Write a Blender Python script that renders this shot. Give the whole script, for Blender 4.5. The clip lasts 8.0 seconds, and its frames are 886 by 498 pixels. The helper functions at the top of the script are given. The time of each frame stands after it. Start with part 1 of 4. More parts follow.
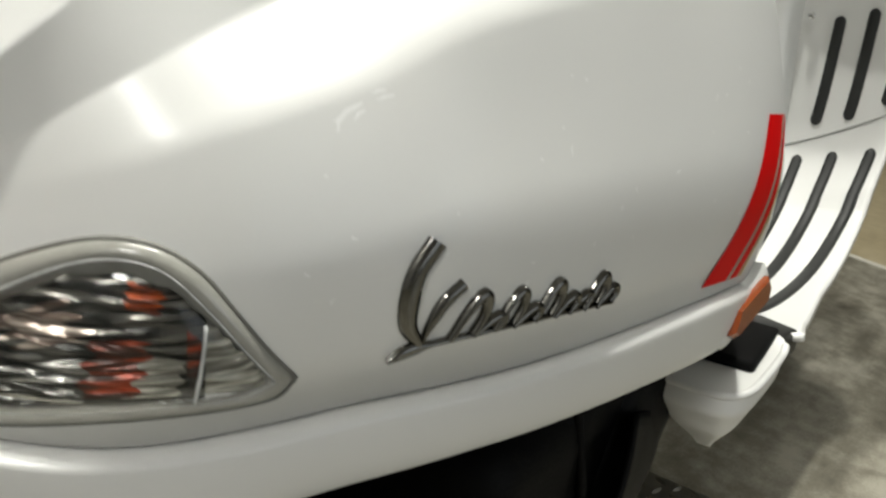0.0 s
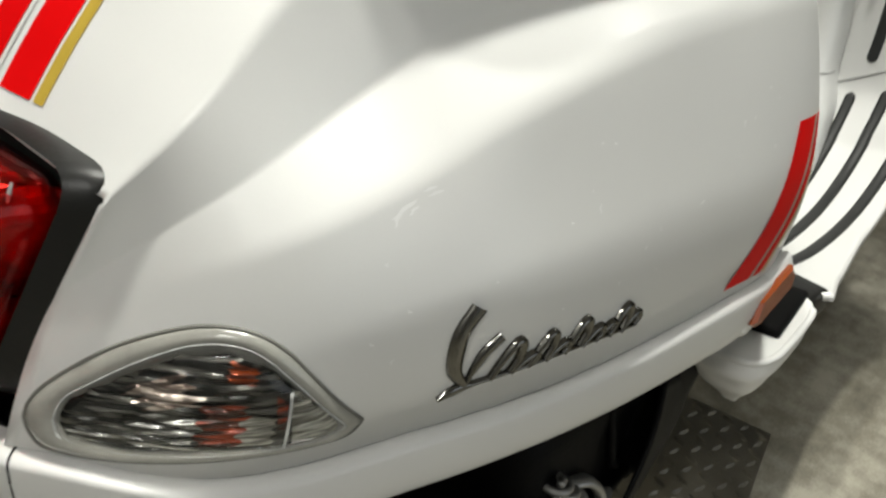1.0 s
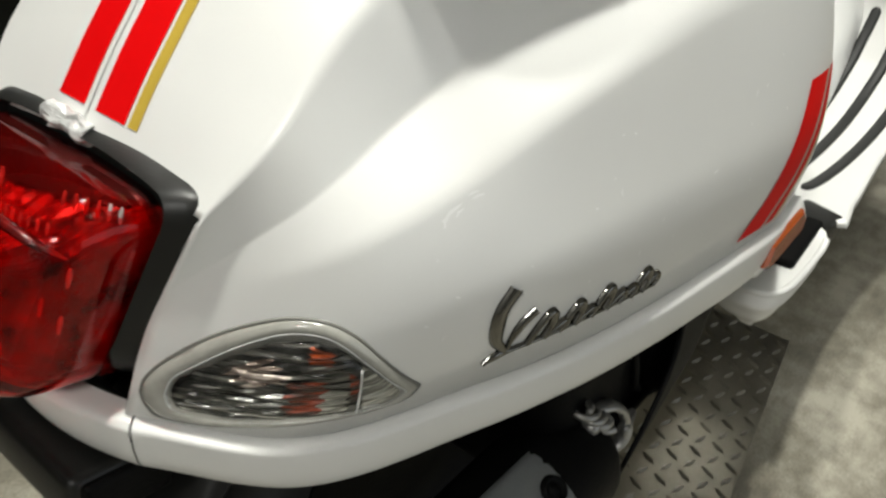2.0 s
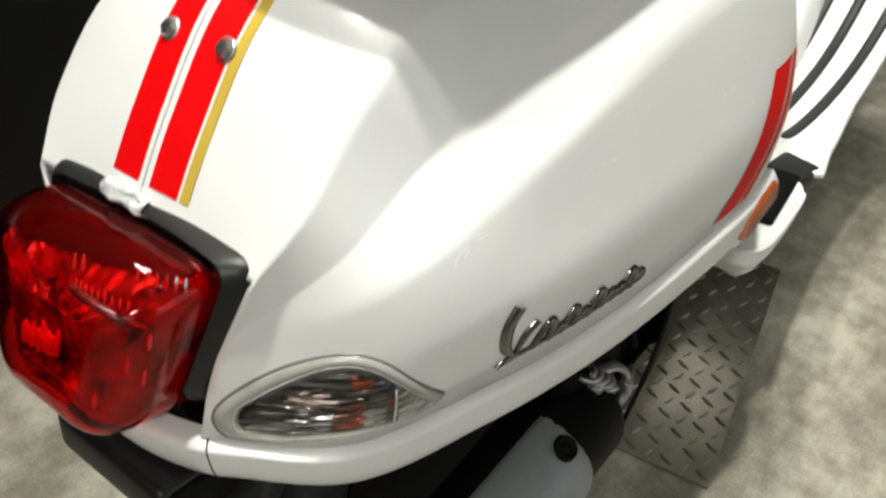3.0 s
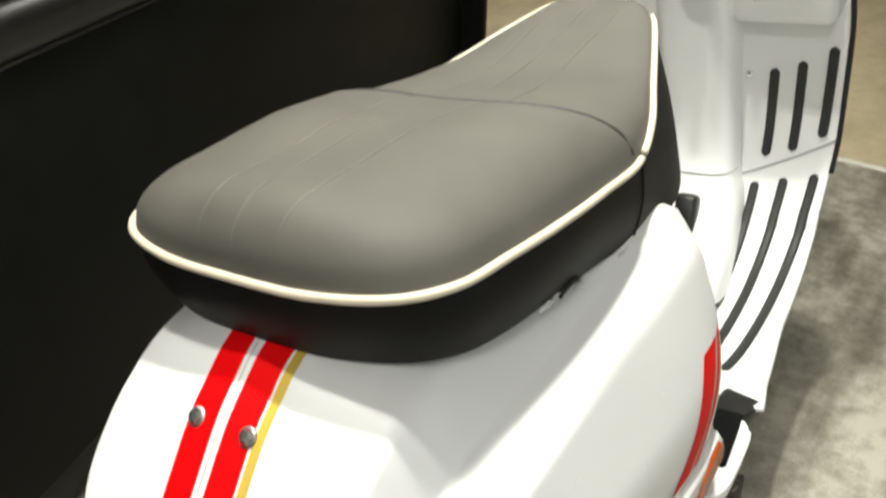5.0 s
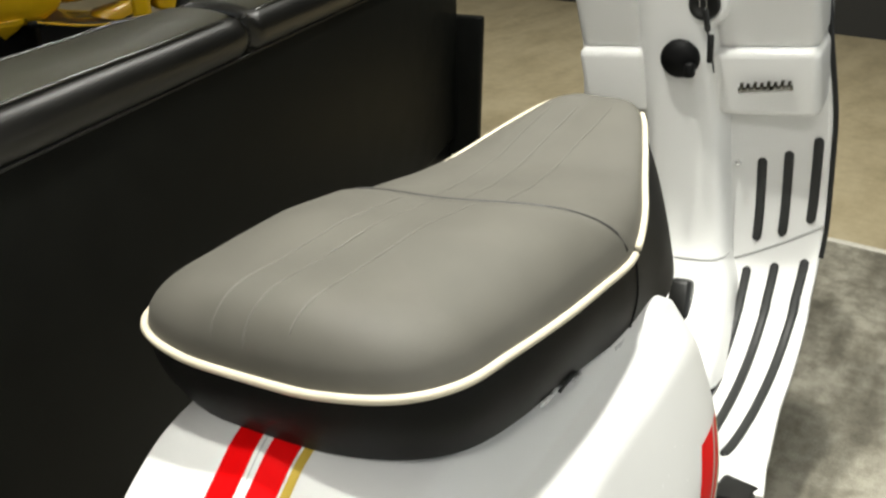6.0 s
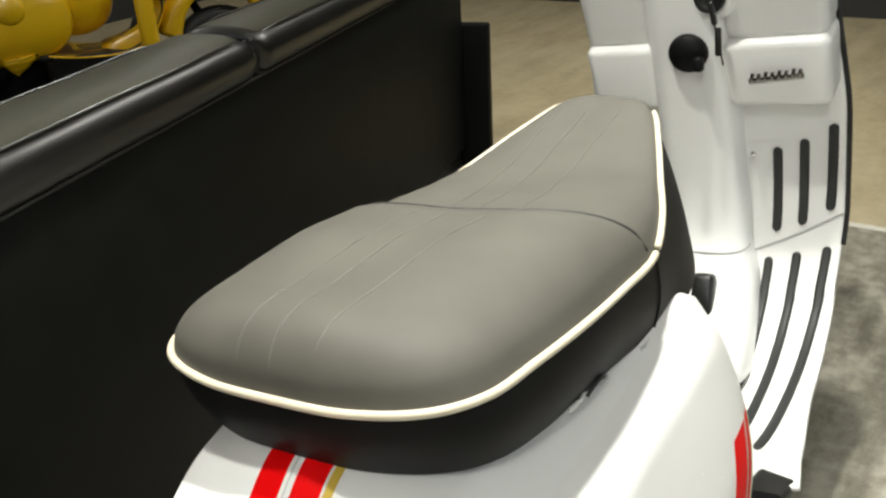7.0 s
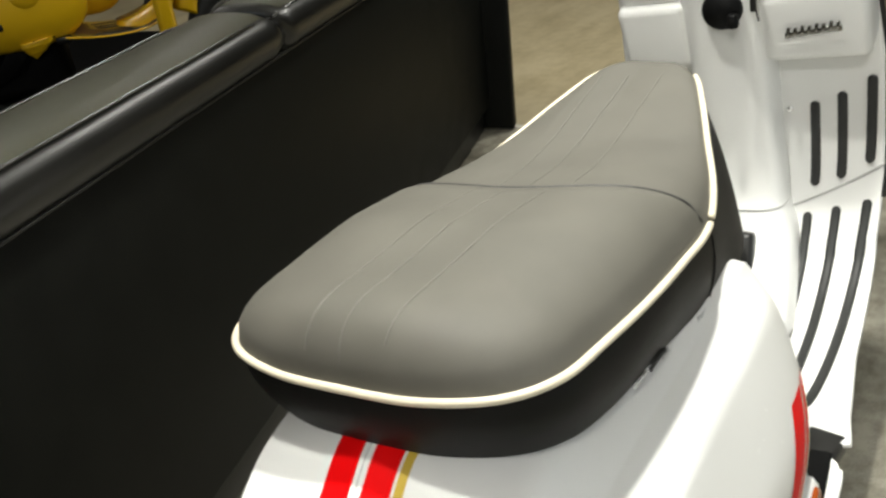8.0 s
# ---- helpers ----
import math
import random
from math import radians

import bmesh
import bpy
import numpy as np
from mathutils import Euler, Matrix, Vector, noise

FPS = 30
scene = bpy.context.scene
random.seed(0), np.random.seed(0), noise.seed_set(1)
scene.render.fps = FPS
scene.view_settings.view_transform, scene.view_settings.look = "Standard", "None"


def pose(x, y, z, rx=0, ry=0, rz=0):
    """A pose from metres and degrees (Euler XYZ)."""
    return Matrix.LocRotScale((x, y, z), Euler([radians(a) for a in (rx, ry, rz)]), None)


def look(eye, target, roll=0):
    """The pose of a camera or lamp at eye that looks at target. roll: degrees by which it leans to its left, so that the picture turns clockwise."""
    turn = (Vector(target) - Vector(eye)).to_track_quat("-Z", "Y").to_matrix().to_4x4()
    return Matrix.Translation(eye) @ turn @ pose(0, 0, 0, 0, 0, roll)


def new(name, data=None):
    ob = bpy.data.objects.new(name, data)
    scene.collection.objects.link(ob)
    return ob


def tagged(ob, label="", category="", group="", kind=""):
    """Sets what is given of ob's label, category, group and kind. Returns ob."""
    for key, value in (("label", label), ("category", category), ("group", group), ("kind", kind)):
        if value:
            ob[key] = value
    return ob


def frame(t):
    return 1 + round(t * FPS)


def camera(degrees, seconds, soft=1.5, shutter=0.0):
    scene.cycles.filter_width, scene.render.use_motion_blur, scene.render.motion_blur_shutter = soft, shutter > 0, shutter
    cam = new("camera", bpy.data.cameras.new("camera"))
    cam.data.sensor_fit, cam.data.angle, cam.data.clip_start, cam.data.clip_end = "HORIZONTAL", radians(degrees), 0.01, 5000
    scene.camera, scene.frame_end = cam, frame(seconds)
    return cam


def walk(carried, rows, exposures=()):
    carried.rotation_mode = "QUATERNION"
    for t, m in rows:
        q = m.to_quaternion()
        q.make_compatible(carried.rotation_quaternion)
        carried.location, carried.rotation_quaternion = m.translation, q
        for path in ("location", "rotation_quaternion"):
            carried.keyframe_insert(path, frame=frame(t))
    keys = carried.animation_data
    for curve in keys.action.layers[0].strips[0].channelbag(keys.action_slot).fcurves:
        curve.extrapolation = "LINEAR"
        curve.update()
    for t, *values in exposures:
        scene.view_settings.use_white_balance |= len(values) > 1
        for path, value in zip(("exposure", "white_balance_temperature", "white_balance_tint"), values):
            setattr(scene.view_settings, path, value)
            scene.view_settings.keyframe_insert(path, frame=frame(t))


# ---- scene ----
from mathutils.bvhtree import BVHTree

cam = camera(54.0, 8.0, soft=2.4, shutter=0.6)
PATH = [
    (0, (0.293, -0.202, 0.697), (-0.716, 1.361, -0.037), 11.7),
    (0.5, (0.296, -0.218, 0.749), (-0.727, 1.281, -0.09), 11.6),
    (1, (0.295, -0.226, 0.795), (-0.699, 1.19, -0.207), 11.3),
    (1.5, (0.296, -0.24, 0.827), (-0.669, 1.119, -0.279), 10.9),
    (3, (0.296, -0.278, 0.967), (-0.549, 0.921, -0.393), 5.3),
    (3.5, (0.297, -0.279, 1.017), (-0.547, 0.929, -0.334), 2.7),
    (4, (0.290, -0.279, 1.073), (-0.571, 0.989, -0.207), 1.7),
    (4.5, (0.287, -0.289, 1.103), (-0.614, 1.066, -0.059), 0.9),
    (5, (0.285, -0.300, 1.126), (-0.639, 1.138, 0.087), 0.9),
    (5.2, (0.284, -0.304, 1.135), (-0.648, 1.149, 0.124), 0.9),
    (6.3, (0.289, -0.316, 1.156), (-0.682, 1.202, 0.294), 0.1),
    (6.5, (0.287, -0.315, 1.157), (-0.692, 1.202, 0.295), -0.6),
    (7, (0.288, -0.315, 1.157), (-0.716, 1.182, 0.287), -3.3),
    (7.5, (0.279, -0.320, 1.162), (-0.726, 1.157, 0.261), -4.7),
    (8, (0.259, -0.326, 1.178), (-0.763, 1.108, 0.229), -6.6),
]
# the scooter rests on its side stand: it leans to its left
BIKE = pose(0, 0, 0, 0, -7.5, 0)
walk(cam, [(t, look(eye, target, roll)) for t, eye, target, roll in PATH],
     exposures=[(0, -0.28), (0.5, -0.36), (1.5, -0.38), (3.0, -0.10), (4.3, 0.10), (5.2, 0.26), (6.3, 0.28), (8.0, 0.28)])

# ---- light: spots over the scooter and unseen fills below the showroom ceiling ----
world = bpy.data.worlds.new("showroom_air")
world.use_nodes = True
world.node_tree.nodes["Background"].inputs[0].default_value = (1.0, 0.95, 0.86, 1)
world.node_tree.nodes["Background"].inputs[1].default_value = 0.011
scene.world = world
scene.view_settings.exposure = 0.0


def ceiling_fill(x, y, size, watts, tone=(0.99, 0.985, 0.905)):
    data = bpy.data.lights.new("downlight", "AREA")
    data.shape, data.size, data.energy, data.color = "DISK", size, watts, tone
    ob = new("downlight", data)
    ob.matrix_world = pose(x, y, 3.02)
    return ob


def spotlight(eye, aim, cone, watts):
    data = bpy.data.lights.new("spotlight", "SPOT")
    data.spot_size, data.spot_blend, data.shadow_soft_size, data.energy, data.color = radians(cone), 1.0, 0.05, watts, (0.99, 0.985, 0.905)
    new("spotlight", data).matrix_world = look(eye, aim)


# two spots over the scooter, a soft fill added to the rear
spotlight((-0.20, 0.44, 3.02), (0.50, 0.20, 0), 68, 330)
spotlight((-0.58, -0.06, 3.02), (0.20, 0.95, 0.5), 66, 190)
ceiling_fill(0.75, -2.30, 0.70, 50, (0.99, 0.98, 0.93))
# further unseen fills: far floor, floor and seat sheen, yellow scooter
ceiling_fill(-0.7, 3.2, 0.5, 40)
ceiling_fill(-3.6, 3.4, 0.6, 14)
ceiling_fill(0.55, 2.9, 0.3, 8)
ceiling_fill(-2.9, 1.3, 0.4, 16)

# cool side fill, set in an added east window that stays out of view
side_fill = bpy.data.lights.new("window_daylight", "AREA")
side_fill.shape, side_fill.size, side_fill.size_y, side_fill.energy, side_fill.color = "RECTANGLE", 2.1, 3.4, 27, (0.88, 0.95, 1.0)
new("window_daylight", side_fill).matrix_world = pose(3.98, 0.8, 1.4, 0, 90, 0)

# ---- materials ----


def material(name, colour, rough=0.5, metal=0.0, coat=0.0, spread=0.06, scale=40.0, fine=400.0, bump=0.0, spec=0.5, tint=None, rough_spread=0.06):
    """A surface with two scales of variation, in metres, and a fine relief."""
    m = bpy.data.materials.new(name)
    m.use_nodes = True
    nt = m.node_tree
    b = nt.nodes["Principled BSDF"]
    b.inputs["Metallic"].default_value, b.inputs["Coat Weight"].default_value = metal, coat
    b.inputs["Coat Roughness"].default_value = 0.08
    b.inputs["Specular IOR Level"].default_value = spec
    at = nt.nodes.new("ShaderNodeTexCoord")
    big, small = nt.nodes.new("ShaderNodeTexNoise"), nt.nodes.new("ShaderNodeTexNoise")
    for n, s in ((big, scale), (small, fine)):
        n.inputs["Scale"].default_value, n.inputs["Detail"].default_value = s, 4.0
        nt.links.new(at.outputs["Object"], n.inputs["Vector"])
    mixed = nt.nodes.new("ShaderNodeMath")
    mixed.operation = "MULTIPLY_ADD"
    nt.links.new(small.outputs["Fac"], mixed.inputs[0])
    mixed.inputs[1].default_value = 0.4
    nt.links.new(big.outputs["Fac"], mixed.inputs[2])
    ramp = nt.nodes.new("ShaderNodeValToRGB")
    dark = tint or tuple(c * (1 - 2 * spread) for c in colour)
    ramp.color_ramp.elements[0].position, ramp.color_ramp.elements[1].position = 0.45, 0.95
    ramp.color_ramp.elements[0].color, ramp.color_ramp.elements[1].color = (*dark, 1), (*colour, 1)
    nt.links.new(mixed.outputs[0], ramp.inputs[0])
    nt.links.new(ramp.outputs[0], b.inputs["Base Color"])
    r = nt.nodes.new("ShaderNodeMapRange")
    r.inputs["To Min"].default_value, r.inputs["To Max"].default_value = max(0.02, rough - rough_spread), rough + rough_spread
    nt.links.new(big.outputs["Fac"], r.inputs["Value"])
    nt.links.new(r.outputs[0], b.inputs["Roughness"])
    if bump:
        bp = nt.nodes.new("ShaderNodeBump")
        bp.inputs["Strength"].default_value, bp.inputs["Distance"].default_value = bump, 0.001
        nt.links.new(small.outputs["Fac"], bp.inputs["Height"])
        nt.links.new(bp.outputs[0], b.inputs["Normal"])
    return m


def glass(name, colour, rough=0.03, ior=1.45):
    m = bpy.data.materials.new(name)
    m.use_nodes = True
    b = m.node_tree.nodes["Principled BSDF"]
    b.inputs["Base Color"].default_value = (*colour, 1)
    b.inputs["Roughness"].default_value, b.inputs["IOR"].default_value = rough, ior
    b.inputs["Transmission Weight"].default_value = 1.0
    return m


PAINT = material("pearl_white_paint", (0.785, 0.785, 0.766), 0.36, 0.0, 0.35, 0.015, 9, 900, 0.02)
PAINT.node_tree.nodes["Principled BSDF"].inputs["Coat Roughness"].default_value = 0.2
PAINT_YELLOW = material("yellow_paint", (0.76, 0.47, 0.008), 0.3, 0.0, 0.8, 0.02, 9, 900, 0.0)
VINYL = material("black_seat_vinyl", (0.092, 0.087, 0.073), 0.62, 0.0, 0.0, 0.10, 14, 1500, 0.25, spec=0.32)
VINYL_SIDE = material("black_skirt_vinyl", (0.0085, 0.0083, 0.0075), 0.5, 0.0, 0.0, 0.12, 14, 1500, 0.25, spec=0.12)
# welts paler than the vinyl, for the light their ridges catch
SEAM_PALE = material("lit_seam_ridge", (0.105, 0.100, 0.084), 0.6)
SEAM = material("dark_seam_thread", (0.028, 0.027, 0.025), 0.6)
PIPING = material("cream_piping", (0.60, 0.545, 0.415), 0.4, 0.0, 0.1, 0.05, 60, 800)
RED = material("red_decal", (0.74, 0.002, 0.003), 0.5, 0.0, 0.0, 0.03, 30, 300, spec=0.10)
GOLD = material("gold_decal", (0.60, 0.42, 0.06), 0.4, 0.1, 0.3, 0.04, 30, 300)
SILVER_LINE = material("grey_hairline", (0.45, 0.45, 0.44), 0.4)
BLACK = material("black_plastic", (0.012, 0.012, 0.011), 0.38, 0.0, 0.0, 0.15, 30, 700, 0.15, spec=0.4)
RUBBER = material("black_rubber", (0.02, 0.021, 0.02), 0.55, 0.0, 0.0, 0.15, 60, 900, 0.2)
DULL_BLACK = material("dull_black", (0.004, 0.004, 0.004), 0.7, 0.0, 0.0, 0.2, 8, 300, 0.2, spec=0.1)
# one near-black tone for engine, arch liner, wheel, hook and cables
DARK = material("near_black_finish", (0.0045, 0.0045, 0.0045), 0.55, 0.0, 0.0, 0.3, 25, 300, 0.4, spec=0.10)
CHROME = material("chrome", (0.82, 0.82, 0.81), 0.12, 1.0, 0.0, 0.02, 60, 600, 0.0, rough_spread=0.03)
STEEL = material("dull_steel", (0.42, 0.42, 0.41), 0.38, 0.8, 0.0, 0.1, 40, 400, 0.1)
MUFFLER = material("grey_heat_shield", (0.27, 0.285, 0.29), 0.42, 0.3, 0.0, 0.08, 25, 300, 0.1)
AMBER = material("amber_plastic", (0.27, 0.050, 0.004), 0.2, 0.0, 0.4, 0.08, 60, 400)


def streaked(name, dark, pale, metal, rough):
    """Lying streaks: bright and dark reflections of moulded ribs, put into the colour."""
    m = material(name, pale, rough, metal, 0.0, 0.1)
    nt = m.node_tree
    at, turn, n, ramp = (nt.nodes.new("ShaderNode" + k) for k in ("TexCoord", "Mapping", "TexNoise", "ValToRGB"))
    turn.inputs["Scale"].default_value = (50, 50, 560)
    n.inputs["Scale"].default_value, n.inputs["Detail"].default_value = 1.0, 3.0
    e = ramp.color_ramp.elements
    e[0].position, e[0].color, e[1].position, e[1].color = 0.47, (*dark, 1), 0.66, (*pale, 1)
    nt.links.new(at.outputs["Object"], turn.inputs["Vector"])
    nt.links.new(turn.outputs[0], n.inputs["Vector"])
    nt.links.new(n.outputs["Fac"], ramp.inputs[0])
    nt.links.new(ramp.outputs[0], nt.nodes["Principled BSDF"].inputs["Base Color"])
    return m


STREAK = streaked("ribbed_silver_lit", (0.05, 0.05, 0.047), (0.82, 0.82, 0.79), 0.75, 0.15)
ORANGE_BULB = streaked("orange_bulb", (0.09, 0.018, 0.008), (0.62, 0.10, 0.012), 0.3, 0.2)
RED_BULB = streaked("dim_red_bulb", (0.035, 0.014, 0.010), (0.34, 0.045, 0.014), 0.3, 0.2)
RED_INNER = material("red_reflector", (0.90, 0.020, 0.012), 0.25, 0.25, 0.1, 0.2, 120, 400, 0.4)
RED_DARK = material("dim_red_inside", (0.022, 0.002, 0.002), 0.35, 0.0, 0.0, 0.2, 60, 300, 0.1)
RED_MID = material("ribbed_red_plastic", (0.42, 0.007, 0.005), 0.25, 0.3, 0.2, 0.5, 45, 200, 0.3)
LENS_RED = glass("red_lens", (0.86, 0.05, 0.04), 0.015, 1.33)
RIM_SHADE = material("grey_rim_shade", (0.17, 0.168, 0.15), 0.5)
STREAK_DARK = streaked("ribbed_silver_dim", (0.012, 0.012, 0.011), (0.20, 0.195, 0.175), 0.6, 0.18)
STREAK_ROSE = streaked("ribbed_silver_rose_lit", (0.10, 0.07, 0.055), (0.75, 0.66, 0.58), 0.5, 0.2)
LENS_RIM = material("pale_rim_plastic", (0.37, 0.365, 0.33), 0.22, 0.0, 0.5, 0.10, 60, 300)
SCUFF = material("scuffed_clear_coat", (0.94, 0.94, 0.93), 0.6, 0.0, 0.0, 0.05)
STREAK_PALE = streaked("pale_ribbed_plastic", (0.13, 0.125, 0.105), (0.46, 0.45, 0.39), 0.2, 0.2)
ZINC = material("bright_zinc", (0.68, 0.68, 0.66), 0.24, 0.95, 0.0, 0.1, 60, 500)
# chrome whose dark reflections are put into the base colour
BADGE_CHROME = material("chrome_dark_reflection", (0.20, 0.195, 0.18), 0.12, 1.0, 0.0, 0.1, 60, 600, 0.0, rough_spread=0.03)
LENS_CLEAR = glass("clear_lens", (0.96, 0.96, 0.93), 0.02)
FROSTED = material("clear_film_and_glints", (0.74, 0.75, 0.74), 0.18, 0.0, 0.6, 0.2, 150, 500, 0.4)
LEATHER = material("black_leather", (0.006, 0.0058, 0.0045), 0.36, 0.0, 0.0, 0.14, 12, 1100, 0.06, spec=0.6)
# piping paler than the cushions, to carry its highlight
LEATHER_PIPE = material("black_leather_piping", (0.03, 0.029, 0.024), 0.25, 0.0, 0.0, 0.14, 12, 1100, 0.0, spec=1.0)
WALL_PALE = material("white_wall_paint", (0.62, 0.62, 0.60), 0.8, 0.0, 0.0, 0.03, 2, 80, 0.1)
# cushion tops: sheen of the surroundings put into a paler, olive base
LEATHER_TOP = material("black_leather_sheen", (0.042, 0.041, 0.021), 0.45, 0.0, 0.0, 0.10, 6, 1100, 0.05)
LEATHER_BACK = material("black_leathercloth", (0.0102, 0.0108, 0.0092), 0.45, 0.0, 0.0, 0.18, 12, 1100, 0.3, spec=0.07)
PLATE = material("tread_plate", (0.30, 0.282, 0.235), 0.34, 0.85, 0.0, 0.15, 18, 300, 0.2)
WALL_DARK = material("grey_wall_paint", (0.035, 0.035, 0.033), 0.8, 0.0, 0.0, 0.08, 2, 80, 0.1)
CEILING = material("white_ceiling_paint", (0.72, 0.71, 0.68), 0.85, 0.0, 0.0, 0.03, 2, 80)


def floor_material(name, dark, mid_tone, pale):
    """Stone tile with long smoky streaks and blotches."""
    m = bpy.data.materials.new(name)
    m.use_nodes = True
    nt = m.node_tree
    b = nt.nodes["Principled BSDF"]
    at = nt.nodes.new("ShaderNodeTexCoord")
    turn = nt.nodes.new("ShaderNodeMapping")
    turn.inputs["Rotation"].default_value = (0, 0, radians(14))
    turn.inputs["Scale"].default_value = (1.0, 0.34, 1.0)
    nt.links.new(at.outputs["Object"], turn.inputs["Vector"])
    tones = []
    for scale, detail, vec in ((7.0, 6.0, turn.outputs[0]), (22.0, 9.0, at.outputs["Object"]), (240.0, 3.0, at.outputs["Object"])):
        n = nt.nodes.new("ShaderNodeTexNoise")
        n.inputs["Scale"].default_value, n.inputs["Detail"].default_value, n.inputs["Roughness"].default_value = scale, detail, 0.6
        nt.links.new(vec, n.inputs["Vector"])
        tones.append(n)
    a = nt.nodes.new("ShaderNodeMath")
    a.operation = "MULTIPLY_ADD"
    nt.links.new(tones[1].outputs["Fac"], a.inputs[0])
    a.inputs[1].default_value = 0.5
    nt.links.new(tones[0].outputs["Fac"], a.inputs[2])
    c = nt.nodes.new("ShaderNodeMath")
    c.operation = "MULTIPLY_ADD"
    nt.links.new(tones[2].outputs["Fac"], c.inputs[0])
    c.inputs[1].default_value = 0.24
    nt.links.new(a.outputs[0], c.inputs[2])
    ramp = nt.nodes.new("ShaderNodeValToRGB")
    e = ramp.color_ramp.elements
    e[0].position, e[0].color = 0.63, (*dark, 1)
    e[1].position, e[1].color = 1.06, (*pale, 1)
    mid = e.new(0.82)
    mid.color = (*mid_tone, 1)
    nt.links.new(c.outputs[0], ramp.inputs[0])
    nt.links.new(ramp.outputs[0], b.inputs["Base Color"])
    b.inputs["Roughness"].default_value = 0.36
    bp = nt.nodes.new("ShaderNodeBump")
    bp.inputs["Strength"].default_value, bp.inputs["Distance"].default_value = 0.15, 0.001
    nt.links.new(c.outputs[0], bp.inputs["Height"])
    nt.links.new(bp.outputs[0], b.inputs["Normal"])
    return m


FLOOR = floor_material("streaked_stone_tile", (0.090, 0.081, 0.060), (0.215, 0.199, 0.156), (0.40, 0.378, 0.31))
FLOOR_FAR = floor_material("beige_stone_tile", (0.36, 0.300, 0.180), (0.46, 0.385, 0.240), (0.54, 0.460, 0.30))
GROUT = material("pale_grout", (0.72, 0.69, 0.60), 0.8, 0.0, 0.0, 0.1, 60, 500, 0.2)

# ---- mesh helpers ----


def link(name, bm, mat, smooth=True):
    bmesh.ops.recalc_face_normals(bm, faces=bm.faces)
    me = bpy.data.meshes.new(name)
    bm.to_mesh(me)
    bm.free()
    me.materials.append(mat)
    for p in me.polygons:
        p.use_smooth = smooth
    return new(name, me)


def part(name, bm, mat, parent, label="", smooth=True):
    ob = link(name, bm, mat, smooth)
    ob.parent = parent
    return tagged(ob, label) if label else ob


def crease(ob, degrees=35):
    """Keep edges sharper than that many degrees hard."""
    me = ob.data
    bm = bmesh.new()
    bm.from_mesh(me)
    for ed in bm.edges:
        if len(ed.link_faces) == 2 and ed.calc_face_angle(0) > radians(degrees):
            ed.smooth = False
    bm.to_mesh(me)
    bm.free()
    return ob


def spline(points, t):
    """A point at t (0 to 1) on the smooth curve through evenly counted points."""
    n = len(points) - 1
    f = min(max(t, 0.0), 1.0) * n
    i = min(int(f), n - 1)
    u = f - i
    p = [Vector(points[min(max(k, 0), n)]) for k in (i - 1, i, i + 1, i + 2)]
    if i == 0:
        p[0] = 2 * p[1] - p[2]
    if i == n - 1:
        p[3] = 2 * p[2] - p[1]
    return 0.5 * (2 * p[1] + (p[2] - p[0]) * u + (2 * p[0] - 5 * p[1] + 4 * p[2] - p[3]) * u * u + (3 * p[1] - p[0] - 3 * p[2] + p[3]) * u ** 3)


def table(rows, y):
    """A value read off a short table of (key, value), smoothly."""
    if y <= rows[0][0]:
        return rows[0][1]
    for (a, va), (b, vb) in zip(rows, rows[1:]):
        if y <= b:
            u = (y - a) / (b - a)
            u = u * u * (3 - 2 * u) * 0.35 + u * 0.65
            return va + (vb - va) * u
    return rows[-1][1]


def sheet(fn, nu, nv, bm=None, closed=False):
    """A grid of quads from fn(u, v), both 0 to 1."""
    bm = bm or bmesh.new()
    grid = [[bm.verts.new(fn(i / nu, j / nv)) for j in range(nv + (0 if closed else 1))] for i in range(nu + 1)]
    w = len(grid[0])
    for i in range(nu):
        for j in range(w if closed else w - 1):
            quad = (grid[i][j], grid[i + 1][j], grid[i + 1][(j + 1) % w], grid[i][(j + 1) % w])
            if len({v.co.to_tuple(6) for v in quad}) > 2:
                bm.faces.new(quad)
    bmesh.ops.remove_doubles(bm, verts=bm.verts, dist=1e-6)
    return bm


def thick(bm, depth, front=None):
    """Give a sheet a thickness, away from its normals; front: the side that stays where it is."""
    bmesh.ops.recalc_face_normals(bm, faces=bm.faces)
    if front and sum((f.normal * f.calc_area() for f in bm.faces), Vector()).dot(Vector(front)) < 0:
        bmesh.ops.reverse_faces(bm, faces=bm.faces)
    bmesh.ops.solidify(bm, geom=list(bm.faces), thickness=depth)
    return bm


def tube(points, radius, sides=8, steps=40, bm=None, flat=1.0, caps=True):
    """A round or flattened bar along the smooth curve through points. radius: a number or a function of 0 to 1."""
    bm = bm or bmesh.new()
    rings = []
    for i in range(steps + 1):
        t = i / steps
        c = spline(points, t)
        d = (spline(points, min(t + 0.01, 1)) - spline(points, max(t - 0.01, 0))).normalized()
        side = d.cross(Vector((0, 0, 1)))
        side = side.normalized() if side.length > 1e-3 else Vector((1, 0, 0))
        up = side.cross(d)
        r = radius(t) if callable(radius) else radius
        rings.append([bm.verts.new(c + side * (math.cos(a) * r) + up * (math.sin(a) * r * flat)) for a in (2 * math.pi * k / sides for k in range(sides))])
    for a, b in zip(rings, rings[1:]):
        for k in range(sides):
            bm.faces.new((a[k], a[(k + 1) % sides], b[(k + 1) % sides], b[k]))
    if caps:
        bm.faces.new(rings[0][::-1])
        bm.faces.new(rings[-1])
    return bm


